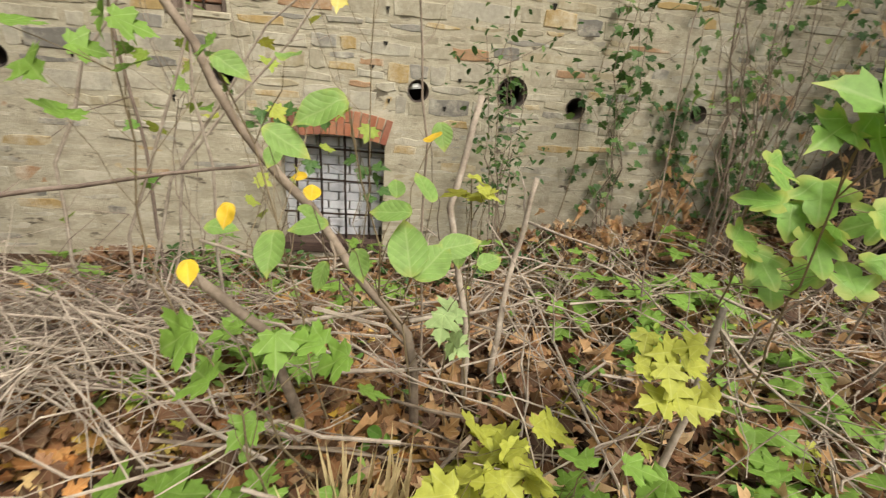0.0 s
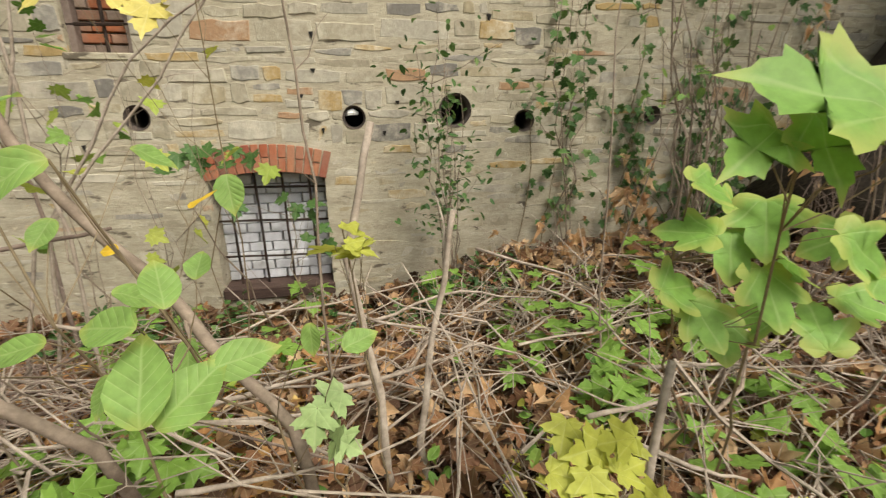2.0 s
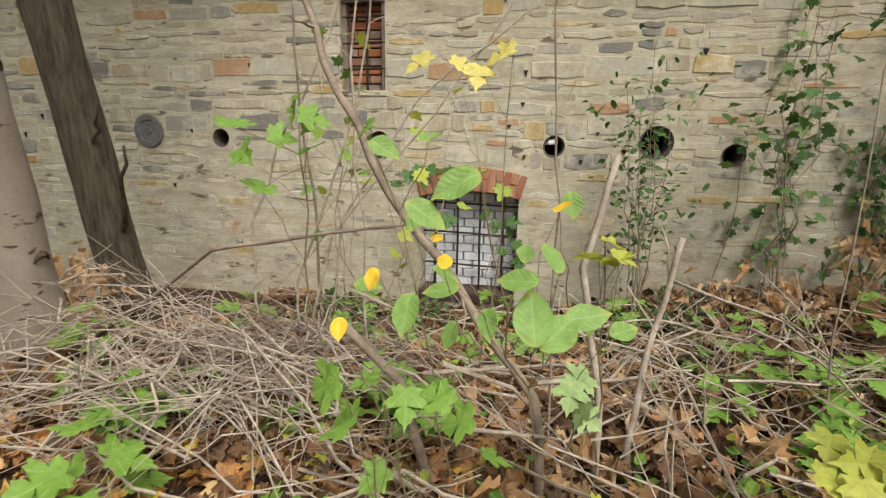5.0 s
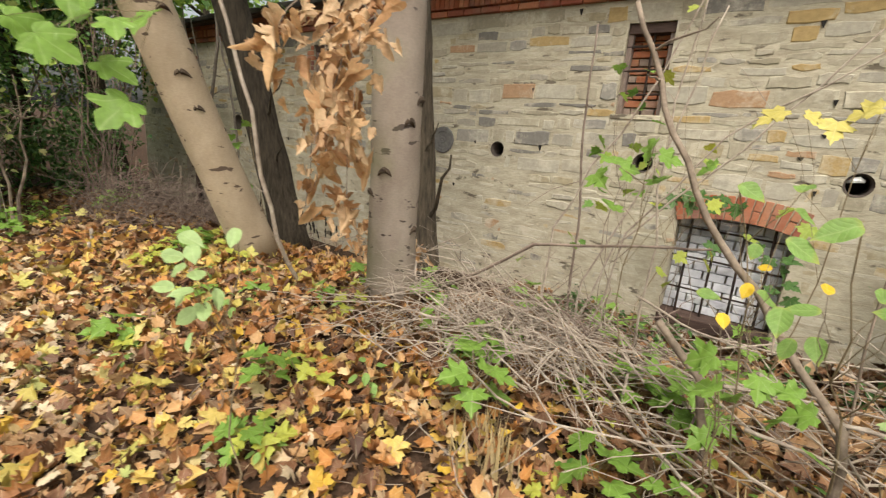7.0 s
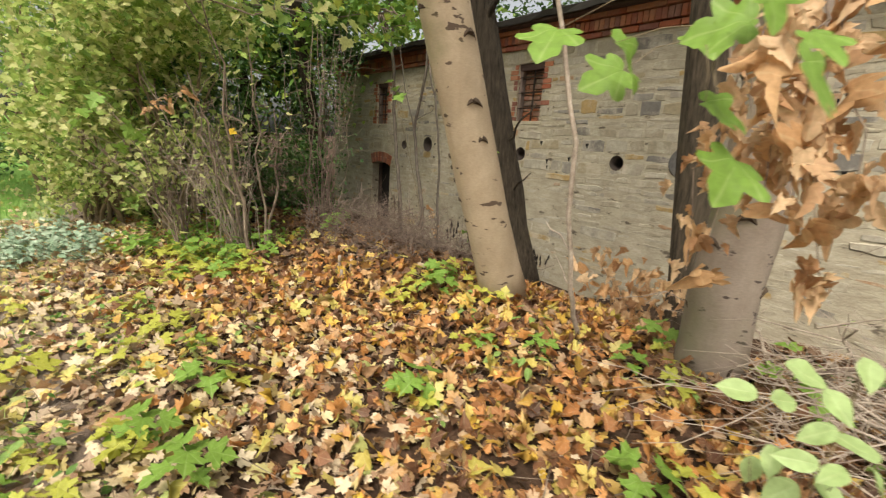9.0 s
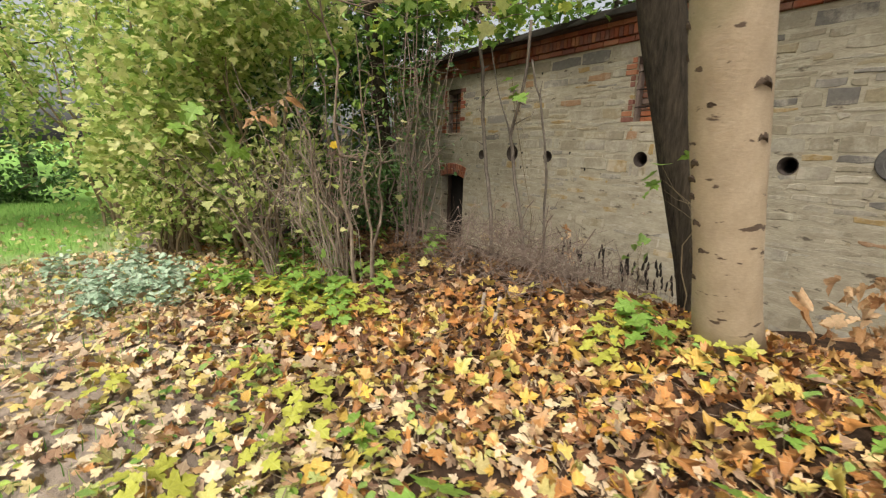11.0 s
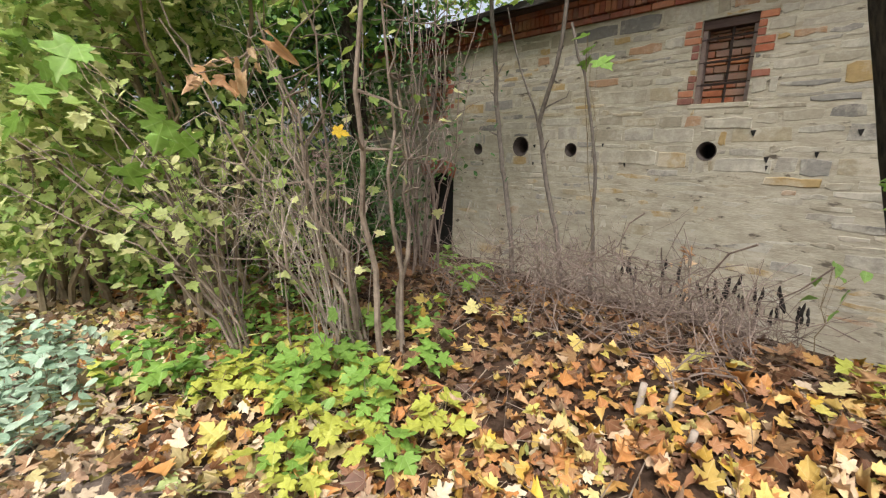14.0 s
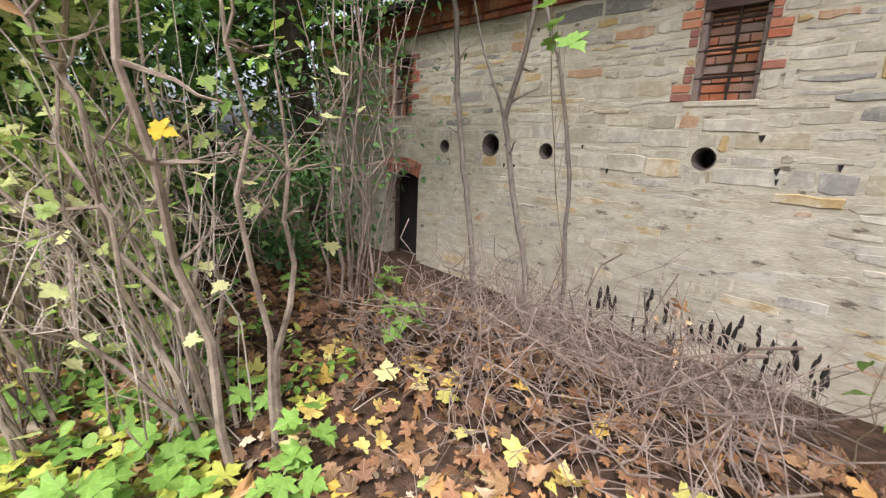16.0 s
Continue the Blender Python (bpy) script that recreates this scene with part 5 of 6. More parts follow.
leafy_sprout("sapling", "dark maple seedling with drooping green leaves", (0.3, -3.15, gz(0.3, -3.15)),
             [(0.27, -3.32, 0.80), (0.14, -3.37, 0.86), (0.20, -3.3, 0.74), (0.36, -3.3, 0.74), (0.05, -3.3, 0.70), (0.1, -3.28, 0.8), (0.42, -3.34, 0.66), (0.17, -3.40, 0.62)], MAPLE, maple_green_mat, (0.07, 0.11), tilt=(-1.0, 0.0), r=0.005)

leafy_sprout("sapling", "maple shoot with drooping bright green leaves", (0.2, -3.3, gz(0.2, -3.3)), [(0.09, -3.57, 0.95), (0.25, -3.5, 0.88), (0.31, -3.47, 0.89), (0.12, -3.55, 0.86), (0.36, -3.45, 0.82)], MAPLE, maple_green_mat, (0.08, 0.11), tilt=(-1.3, -0.5), toward=3.0, r=0.004)
leafy_sprout("sapling", "slim maple sapling with green and yellowing leaves", (-0.3, -2.7, gz(-0.3, -2.7)), [(-0.40, -2.98, 1.30), (-0.24, -2.88, 1.43), (-0.39, -3.08, 1.50), (-0.08, -2.81, 1.49), (-0.38, -2.84, 1.46), (-0.30, -2.9, 1.55), (-0.5, -2.9, 1.4), (-0.2, -2.95, 1.52)], MAPLE, maple_green_mat, (0.09, 0.13), toward=3.1, r=0.005)
leafy_sprout("sapling", "maple twig with orange and green leaves above the window", (0.35, -2.4, gz(0.35, -2.4)), [(0.31, -2.74, 1.68), (0.25, -2.7, 1.72), (0.38, -2.72, 1.75), (0.1, -2.75, 1.72)], MAPLE, soft_yellow_mat, (0.09, 0.12), toward=3.1, r=0.004)
for q in ((0.72, -3.38, 0.52, lime_mat), (0.86, -3.5, 0.5, lime_mat), (0.6, -3.52, 0.42, lime_mat), (1.1, -3.62, 0.5, maple_green_mat), (1.3, -3.7, 0.5, maple_green_mat), (1.0, -3.45, 0.4, maple_green_mat), (0.9, -3.3, 0.4, lime_mat)):
    leafy_sprout("seedling", "leafy maple seedling at the edge of the brushwood", (q[0], q[1] + 0.08, gz(q[0], q[1])), [(q[0] + rng.normal(0, 0.07), q[1] + rng.normal(0, 0.06), q[2] + rng.normal(0, 0.06)) for k in range(6)], MAPLE, q[3], (0.08, 0.12), tilt=(-0.8, 0.1), r=0.004, group="maple seedlings")

# cut canes, sticks and leaning limbs
stick("branch", "thick grey bare branch leaning across the brushwood", [(0.62, -2.95, 0.0), (0.57, -2.93, 0.58), (0.28, -2.77, 0.9), (-0.04, -2.67, 1.26), (-0.34, -2.55, 1.76), (-0.6, -2.4, 2.3)], 0.020, 0.014, twig_mat, side=4)
stick("branch", "short thick grey branch stub in the brushwood", [(0.22, -2.9, 0.0), (0.09, -2.97, 0.62), (-0.11, -3.0, 0.83)], 0.020, 0.017, twig_mat)
stick("cane", "cut sapling with a pale split top", [(0.85, -2.75, gz(0.85, -2.75) - 0.03), (0.83, -2.78, 0.37), (0.74, -2.6, 0.98), (0.85, -2.5, 1.42)], 0.016, 0.013, pale_twig_mat)
stick("cane", "crooked cut sapling with a pale top", [(0.98, -2.75, gz(0.98, -2.75) - 0.03), (0.96, -2.72, 0.29), (1.08, -2.5, 0.75), (1.14, -2.47, 1.1)], 0.016, 0.011, pale_twig_mat, side=2)
stick("cane", "stout cut stick standing in the brushwood", [(1.36, -3.3, gz(1.36, -3.3) - 0.02), (1.45, -3.30, 0.55), (1.55, -3.2, 0.84)], 0.013, 0.011, pale_twig_mat)
stick("cane", "thin upright grey cane", [(0.68, -2.7, 0.0), (0.64, -2.47, 1.02), (0.59, -2.36, 1.77), (0.55, -2.3, 2.6)], 0.006, 0.004, twig_mat, side=2)
stick("cane", "broken pale stalk beside the path", [(0.25, -3.45, 0.0), (0.22, -3.42, 0.38), (0.12, -3.40, 0.40)], 0.008, 0.006, pale_twig_mat)
for a in [((-0.7, -1.9, gz(-0.7, -1.9)), (-0.55, -1.9, 1.0), (-0.1, -1.9, 1.67), (0.64, -1.9, 2.23)), ((-0.8, -2.0, gz(-0.8, -2.0)), (-0.6, -1.95, 0.9), (0.0, -1.9, 1.6), (0.5, -1.9, 2.3)),
          ((-0.95, -2.2, gz(-0.95, -2.2)), (-0.95, -2.2, 1.0), (-0.52, -2.2, 1.84), (-0.3, -2.2, 2.4)), ((-0.75, -2.2, 0), (-0.7, -2.2, 0.68), (-0.33, -2.2, 1.64), (-0.2, -2.2, 2.3)), ((-0.3, -2.2, 0), (-0.31, -2.2, 0.77), (-0.36, -2.2, 1.83), (-0.3, -2.2, 2.4))]:
    stick("cane", "long pale tan cane rising in front of the wall", a, 0.009, 0.004, pale_twig_mat, side=3, group="tan canes by the wall")
stick("cane", "dark slim upright stem in front of the wall", [(-1.15, -1.0, gz(-1.15, -1.0)), (-1.2, -0.9, 0.8), (-1.3, -0.9, 1.7), (-1.32, -0.9, 2.6)], 0.014, 0.008, mauve_twig_mat, side=3)
stick("branch", "dark bare branch lying slantwise over the twigs", [(-1.6, -2.6, 0.45), (-0.9, -2.6, 0.95), (-0.35, -2.55, 1.05), (0.0, -2.5, 1.1)], 0.012, 0.006, mauve_twig_mat, side=2)
for k in range(9):
    x, y = rng.uniform(1.7, 4.2), rng.uniform(-3.2, -1.2)
    stick("cane", "thin grey cane growing out of the brushwood", [(x, y, gz(x, y)), (x + rng.normal(0, 0.1), y + rng.normal(0, 0.1), rng.uniform(0.4, 0.7)), (x + rng.normal(0, 0.3), y + rng.normal(0, 0.2), rng.uniform(0.9, 2.4))], 0.007, 0.003, twig_mat, side=2, group="canes in the brushwood")

BRANCHES = [
    ((0.01, -1.44, 0.28), (0.60, -1.39, 0.30), (1.33, -1.24, 0.37)),
    ((0.11, -2.65, 0.47), (0.44, -2.58, 0.50), (0.86, -2.51, 0.53)),
    ((0.28, -3.03, 0.50), (0.49, -3.01, 0.49), (0.67, -2.94, 0.44)),
    ((1.54, -1.30, 0.58), (2.03, -1.70, 0.49), (2.17, -2.18, 0.35)),
    ((1.48, -2.96, 0.50), (1.71, -2.93, 0.49), (1.91, -2.90, 0.49)),
    ((2.28, -2.36, 0.50), (2.43, -2.60, 0.47), (2.46, -2.95, 0.38)),
    ((2.00, -2.49, 0.33), (2.38, -2.62, 0.38), (2.59, -2.85, 0.41)),
    ((0.81, -1.91, 0.40), (1.34, -1.74, 0.46), (1.82, -1.72, 0.37)),
    ((0.65, -1.97, 0.49), (1.14, -2.15, 0.44), (1.56, -2.43, 0.37)),
    ((1.75, -1.88, 0.51), (1.95, -2.12, 0.47), (1.94, -2.77, 0.43)),
    ((-0.31, -2.41, 0.74), (0.01, -2.38, 0.62), (0.31, -2.32, 0.58)),
    ((1.50, -3.11, 0.54), (1.64, -3.23, 0.52), (1.79, -3.26, 0.48)),
    ((0.60, -2.61, 0.46), (0.94, -2.53, 0.47), (1.30, -2.37, 0.47))]
for q in BRANCHES:
    stick("branch", "long pale bare branch lying across the brushwood", q, rng.uniform(0.007, 0.012), 0.004, pale_twig_mat, side=4, group="long branches in the brushwood")

# saplings before the wall
stick("sapling", "slender pale bare sapling leaning from the bank", [(-2.72, -2.92, gz(-2.72, -2.9)), (-2.70, -3.15, 0.7), (-2.66, -3.35, 1.6), (-2.78, -3.5, 2.3), (-2.8, -3.7, 3.2)], 0.018, 0.011, pale_twig_mat, side=3, category="sapling")
stick("sapling", "slim grey sapling against the stone wall", [(-7.85, -1.1, gz(-7.85, -1.1)), (-8.07, -1.1, 0.83), (-8.24, -1.1, 1.59), (-8.37, -1.1, 2.54), (-8.46, -1.1, 3.5)], 0.036, 0.028, sapling_bark_mat, side=4, category="sapling")
stick("sapling", "forked grey sapling against the stone wall", [(-7.1, -1.1, gz(-7.1, -1.1)), (-7.3, -1.1, 0.54), (-7.47, -1.1, 1.03), (-7.64, -1.1, 1.72), (-7.45, -1.1, 2.36), (-7.36, -1.1, 3.3)], 0.034, 0.022, sapling_bark_mat, side=4, category="sapling")
stick("sapling", "thin side stem of a forked sapling", [(-7.62, -1.1, 1.65), (-8.06, -1.1, 2.64), (-8.2, -1.1, 3.1)], 0.014, 0.008, sapling_bark_mat, category="sapling")
stick("sapling", "thin crooked sapling with a broken side branch", [(-6.8, -1.1, gz(-6.8, -1.1)), (-6.79, -1.1, 0.3), (-6.86, -1.1, 1.26), (-7.04, -1.1, 2.07), (-7.29, -1.1, 2.77)], 0.023, 0.014, sapling_bark_mat, side=5, category="sapling")
leafy_sprout("sapling", "maple shoot with green leaves high before the wall", (-6.85, -1.3, gz(-6.85, -1.3)), [(-6.33, -2.3, 2.2), (-6.4, -2.25, 2.12), (-6.28, -2.28, 2.1), (-6.36, -2.32, 2.28)], MAPLE, maple_green_mat, (0.13, 0.17), r=0.006, tilt=(-0.6, 0.1))
leafy_sprout("sapling", "light green shoot beside the dark trunk", (-4.7, -2.1, gz(-4.7, -2.1)), [(-4.66, -2.26, 0.74), (-4.6, -2.2, 0.66), (-4.72, -2.3, 0.6), (-4.75, -2.2, 0.7), (-4.62, -2.3, 0.55), (-4.7, -2.15, 0.8), (-4.55, -2.3, 0.8)], OVATE, ovate_mat, (0.08, 0.12), r=0.004)
leafy_sprout("sapling", "maple seedling with green and yellow leaves by the dark trunk", (-4.35, -2.6, gz(-4.35, -2.6)), [(-4.39, -2.63, 0.32), (-4.3, -2.7, 0.3), (-4.45, -2.7, 0.28), (-4.35, -2.55, 0.4), (-4.5, -2.6, 0.36), (-4.25, -2.6, 0.42)], MAPLE, lime_mat, (0.10, 0.14), r=0.004, tilt=(-0.4, 0.2))
leafy_sprout("sapling", "maple shoot growing from the side of the dark trunk", (-4.22, -2.22, 0.2), [(-4.5, -2.45, 1.35), (-4.55, -2.4, 1.28), (-4.42, -2.5, 1.42), (-4.48, -2.5, 1.22), (-4.2, -2.45, 1.5)], MAPLE, maple_green_mat, (0.11, 0.14), r=0.006, tilt=(-0.5, 0.1))

# overhanging leaves of the leaning tree and a withered branch
leafy_sprout("hanging_branch", "overhanging maple branch with large green leaves", (-1.75, -3.6, 2.9),
             [(-1.51, -4.56, 1.78), (-1.32, -4.66, 1.66), (-1.60, -4.36, 1.82), (-1.70, -4.60, 1.70), (-1.50, -4.48, 1.64), (-1.46, -4.50, 1.52), (-1.76, -4.72, 1.76), (-1.42, -4.60, 1.80), (-1.62, -4.64, 1.72), (-1.36, -4.52, 1.74)], SYCAMORE, maple_green_mat, (0.085, 0.125), category="branch", r=0.004, toward=4.0)


def withered(label, spots, root, count, size, spread):
    root = np.array(root, float)
    s = thing("withered_branch", label, "branch", "withered branches", at=tuple(root))
    sp = np.array(spots, float) - root
    pl = []
    for p in sp:
        line = bent((0, 0, 0), p, 7, 0.05)
        link_mesh("twig", *tube_data(line, taper(0.006, 0.002, 7), 5), twig_mat, s)
        pl.extend(line[3:])
    pl = np.array(pl)[rng.integers(0, len(pl), count)] + rng.normal(0, spread, (count, 3))
    sizes = rng.uniform(size[0] * 0.55, size[1] * 0.9, count)
    leaves("dry_foliage", HANGING, pl[::3], sizes[::3] * 1.25, dry_leaf_mat, s, (-1.7, -0.5), 0.8)
    leaves("dry_foliage", CRUMPLED, pl[1::3], sizes[1::3] * 1.25, dry_leaf_mat, s, (-1.8, -0.4), 1.0)
    leaves("dry_foliage", HANGING, pl[2::3], sizes[2::3], dry_leaf_mat, s, (-1.8, -0.2), 1.0)


withered("dead hanging branch with clusters of withered orange leaves", [(-1.60, -3.65, 1.7), (-1.42, -3.62, 1.5), (-1.45, -3.6, 1.2), (-1.3, -3.7, 1.85), (-1.55, -3.72, 1.44), (-1.70, -3.9, 1.8)], (-1.75, -3.3, 2.4), 120, (0.06, 0.11), 0.055)
withered("dead hanging branch with brown curled leaves", [(-1.7, -3.45, 1.42), (-1.9, -3.5, 1.08), (-1.85, -3.48, 1.2), (-1.75, -3.6, 1.7)], (-2.0, -3.1, 2.2), 75, (0.06, 0.11), 0.055)
withered("heap of withered leaves on broken twigs between the trees", [(-3.1, -1.9, 0.45), (-2.8, -1.7, 0.5), (-2.5, -1.9, 0.42), (-3.3, -1.8, 0.5), (-2.9, -2.0, 0.3)], (-2.9, -1.5, gz(-2.9, -1.5)), 150, (0.07, 0.12), 0.16)
withered("tuft of withered brown leaves on a dry stem", [(3.1, -0.7, 0.95), (3.0, -0.75, 0.8), (3.05, -0.7, 1.05)], (3.2, -0.5, gz(3.2, -0.5)), 40, (0.07, 0.12), 0.07)
withered("dry leaves hanging on low twigs by the wall foot", [(2.4, -0.7, 0.45), (2.0, -0.8, 0.4), (2.7, -0.9, 0.4)], (2.3, -0.5, gz(2.3, -0.5)), 60, (0.06, 0.10), 0.14)
withered("tuft of tan dry leaves above the twig heap", [(-5.48, -2.28, 0.82), (-5.5, -2.25, 0.74), (-5.44, -2.3, 0.72)], (-5.5, -2.0, gz(-5.5, -2.0)), 14, (0.035, 0.055), 0.04)
leafy_sprout("shoot", "low shoot with light green rounded leaves on the bank", (-1.25, -4.30, gz(-1.25, -4.30)),
             [(-1.292, -4.392, 1.15), (-1.233, -4.411, 1.12), (-1.303, -4.445, 1.10), (-1.239, -4.451, 1.07), (-1.189, -4.422, 1.06), (-1.25, -4.489, 1.02), (-1.202, -4.459, 1.01), (-1.386, -4.402, 1.066), (-1.214, -4.287, 1.16), (-1.30, -4.42, 0.96), (-1.27, -4.42, 0.90), (-1.20, -4.40, 0.93), (-1.15, -4.38, 0.99), (-1.34, -4.36, 0.88), (-1.22, -4.44, 0.84)],
             OVATE, pale_leaf_mat, (0.06, 0.085), r=0.004, toward=4.0)

# shrubs against the wall on the brushwood side
shrub("tall shrub of bare upright canes with pale leaves", 3.35, -1.1, 15, 0.7, 2.7, twig_mat, ROUNDED, ovate_mat, 60, (0.07, 0.10), (-0.02, 0.0), 0.011, 0.5, twigs=3)
shrub("thicket of dry brown stems before the big trunk", 3.9, -1.7, 16, 0.5, 1.9, mauve_twig_mat, CURLED, dry_leaf_mat, 50, (0.05, 0.08), (0.0, 0.0), 0.008, 0.3, twigs=3)
shrub("creeper with small green leaves before the wall", 1.55, -0.55, 9, 0.28, 2.3, twig_mat, ROUNDED, dark_green_mat, 320, (0.05, 0.08), (-0.02, 0.05), 0.006, 0.3, twigs=3)
shrub("leafy twig with five-lobed leaves before the wall", 2.45, -0.7, 5, 0.3, 2.6, twig_mat, LOBED, dark_green_mat, 90, (0.06, 0.10), (0.0, 0.0), 0.006, 0.55, twigs=3)
shrub("slim twig with maple leaves over the vent pipe", -0.75, -1.3, 3, 0.25, 2.3, twig_mat, LOBED, maple_green_mat, 26, (0.08, 0.12), (-0.05, 0.0), 0.005, 0.5, twigs=3)
shrub("twig with yellow and green leaves high before the wall", -0.2, -1.6, 3, 0.3, 2.6, twig_mat, LOBED, lime_mat, 16, (0.09, 0.12), (0.0, 0.0), 0.005, 0.7, twigs=3)
leafy_sprout("hanging_twig", "leafy twig hanging over the cellar window arch", (-0.6, -1.1, gz(-0.6, -1.1)), [(-0.5, -0.5, 1.15), (-0.4, -0.5, 1.2), (-0.3, -0.5, 1.22), (-0.2, -0.5, 1.2), (-0.1, -0.5, 1.2), (0.0, -0.5, 1.14), (-0.35, -0.52, 1.1), (-0.6, -0.5, 1.08), (-0.15, -0.55, 1.12)], MAPLE, dark_green_mat, (0.12, 0.17), r=0.006, toward=3.1)
leafy_sprout("hanging_twig", "green leaves before the barred cellar window", (0.35, -0.9, gz(0.35, -0.9)), [(0.3, -0.6, 0.75), (0.42, -0.6, 0.7), (0.2, -0.6, 0.85), (0.5, -0.6, 0.6), (0.45, -0.6, 0.8), (0.38, -0.65, 0.55), (-0.1, -0.7, 0.8), (0.52, -0.6, 0.45)], MAPLE, dark_green_mat, (0.12, 0.17), r=0.005, toward=3.1)


def ivy(label, n, x0, x1, z0, z1, y_of, size, mat):
    u = thing("ivy", label, "ivy", at=((x0 + x1) / 2, -0.03, gz((x0 + x1) / 2, -0.03)))
    off = np.array(u.location)
    pl = []
    for k in range(12):
        x = rng.uniform(x0, x1)
        line = bent((x, y_of(x, 0.0), off[2]), (x + rng.normal(0, 0.3), y_of(x, z1), rng.uniform(z0 + 0.6, z1)), 12, 0.03)
        line[:, 1] = [min(y_of(p[0], p[2]), p[1]) for p in line]
        link_mesh("stem", *tube_data(line - off, taper(0.006, 0.002, 12), 5), stem_mat, u)
        pl.extend(p for p in line if p[2] > z0)
    pl = np.array(pl)[rng.integers(0, len(pl), n)] + rng.normal(0, 0.10, (n, 3)) * np.array([1, 0.3, 1])
    pl[:, 1] = np.minimum(pl[:, 1], -0.045)
    v, f = scatter(SYCAMORE, pl - off, rng.uniform(*size, n), rng.normal(math.pi, 0.6, n), rng.uniform(-1.4, -0.6, n), rng.normal(0, 0.4, n))
    link_mesh("foliage", v, f, mat, u)


ivy("ivy with dark green leaves climbing the stone wall", 420, 2.2, 4.6, 0.4, 3.0, lambda x, z: -0.04, (0.05, 0.09), dark_green_mat)
ivy("ivy growing beside the massive trunk", 220, 4.1, 4.6, 0.2, 2.8, lambda x, z: -0.35, (0.05, 0.09), dark_green_mat)


# ---- maple seedlings and weeds on the ground ----
def seedling(label, kind, mat, size, height, count, name="seedling"):
    root = thing(name, label, "seedling", "maple seedlings", at=(0, 0, 0))
    line = bent((0, 0, -0.02), (rng.normal(0, 0.04), rng.normal(0, 0.04), height), 5, 0.04)
    link_mesh("stem", *tube_data(line, taper(0.004, 0.0015, 5), 5), stem_mat, root)
    for k in range(count):
        a = k * 2.4 + rng.normal(0, 0.3)
        h = height * (0.45 + 0.55 * (k + 1) / count)
        p = np.array([math.cos(a), math.sin(a), 0]) * rng.uniform(0.03, 0.09) + np.array([0, 0, h])
        link_mesh("leaf_stalk", *tube_data([(0, 0, h * 0.8), tuple(p)], [0.0015, 0.001], 4), stem_mat, root)
        v, f = scatter(kind, [p], [rng.uniform(*size)], [a - math.pi / 2], [rng.uniform(-0.5, 0.15)], [rng.normal(0, 0.25)])
        link_mesh("leaf", v, f, mat, root)
    return root


protos = [seedling("young maple seedling with fresh green leaves", MAPLE, maple_green_mat, (0.08, 0.12), 0.20, 6),
          seedling("young maple seedling with yellow-green leaves", MAPLE, lime_mat, (0.07, 0.12), 0.16, 5),
          seedling("low seedling with rounded light green leaves", OVATE, ovate_mat, (0.06, 0.09), 0.14, 6),
          seedling("taller maple seedling with broad green leaves", MAPLE, maple_green_mat, (0.10, 0.14), 0.36, 7)]
FIELDS = [(28, -7.0, -5.7, -5.0, -4.2, (1, 0, 1, 1)), (22, -8.0, -6.2, -5.2, -4.2, (1, 1, 0, 2)), (14, -4.4, -3.0, -3.6, -2.9, (0, 1, 2, 1)), (16, -3.4, -1.2, -4.2, -3.0, (0, 1, 2, 2)), (13, -1.2, 0.9, -3.7, -2.4, (0, 3, 1, 2)),
          (16, 0.7, 2.4, -3.75, -2.7, (0, 1, 1, 0)), (18, -1.4, 2.0, -1.6, -0.4, (0, 3, 0, 2)), (16, -6.0, -3.0, -6.2, -4.6, (1, 2, 2, 1)), (10, 2.0, 4.0, -2.6, -1.0, (0, 3, 0, 0)), (8, -8.5, -6.8, -3.2, -2.0, (0, 3, 0, 0)),
          (26, -5.0, -2.4, -6.3, -5.0, (1, 2, 0, 1)), (13, -0.4, 2.8, -3.4, -1.8, (3, 1, 3, 0)), (8, 1.6, 3.8, -2.6, -1.0, (3, 3, 1, 0)), (16, -7.6, -6.2, -4.9, -3.6, (1, 3, 0, 0)), (14, 1.2, 2.4, -3.75, -3.0, (0, 1, 1, 2)), (12, -2.4, -0.6, -3.2, -2.0, (0, 3, 2, 1))]
placed = 0
for n, x0, x1, y0, y1, kinds in FIELDS:
    for k in range(n):
        x, y = rng.uniform(x0, x1), rng.uniform(y0, y1)
        p = protos[kinds[k % 4]]
        m = pose(x, y, gz(x, y), rng.normal(0, 6), rng.normal(0, 6), rng.uniform(0, 360)) @ Matrix.Scale(rng.uniform(0.7, 1.25), 4)
        if placed < 4 and kinds[k % 4] == placed:
            protos[placed].matrix_basis = m
            placed += 1
        else:
            c = copy_thing(p, m)
            c.matrix_basis = m


def weed_patch(label, n, x0, x1, y0, y1, height, mat, size, kind=ROUNDED, per=16):
    w = thing("weeds", label, "weeds", at=((x0 + x1) / 2, (y0 + y1) / 2, 0))
    off = np.array(w.location)
    stems, pl = [], []
    for k in range(n):
        x, y = rng.uniform(x0, x1), rng.uniform(y0, y1)
        z = gz(x, y)
        h = height * rng.uniform(0.5, 1.1)
        line = bent((x, y, z - 0.02), (x + rng.normal(0, 0.08), y + rng.normal(0, 0.08), z + h), 5, 0.04) - off
        stems.append(tube_data(line, taper(0.003, 0.001, 5), 4))
        pl.extend(line[int(rng.integers(1, 5))] + rng.normal(0, 0.04, 3) for q in range(per))
    tagged(link_mesh("stem", *join_data(stems), stem_mat, w), kind="stuff")
    pl = np.array(pl)
    ob = leaves("foliage", kind, pl, rng.uniform(*size, len(pl)), mat, w, (-0.6, 0.5), 0.5)
    tagged(ob, kind="stuff")


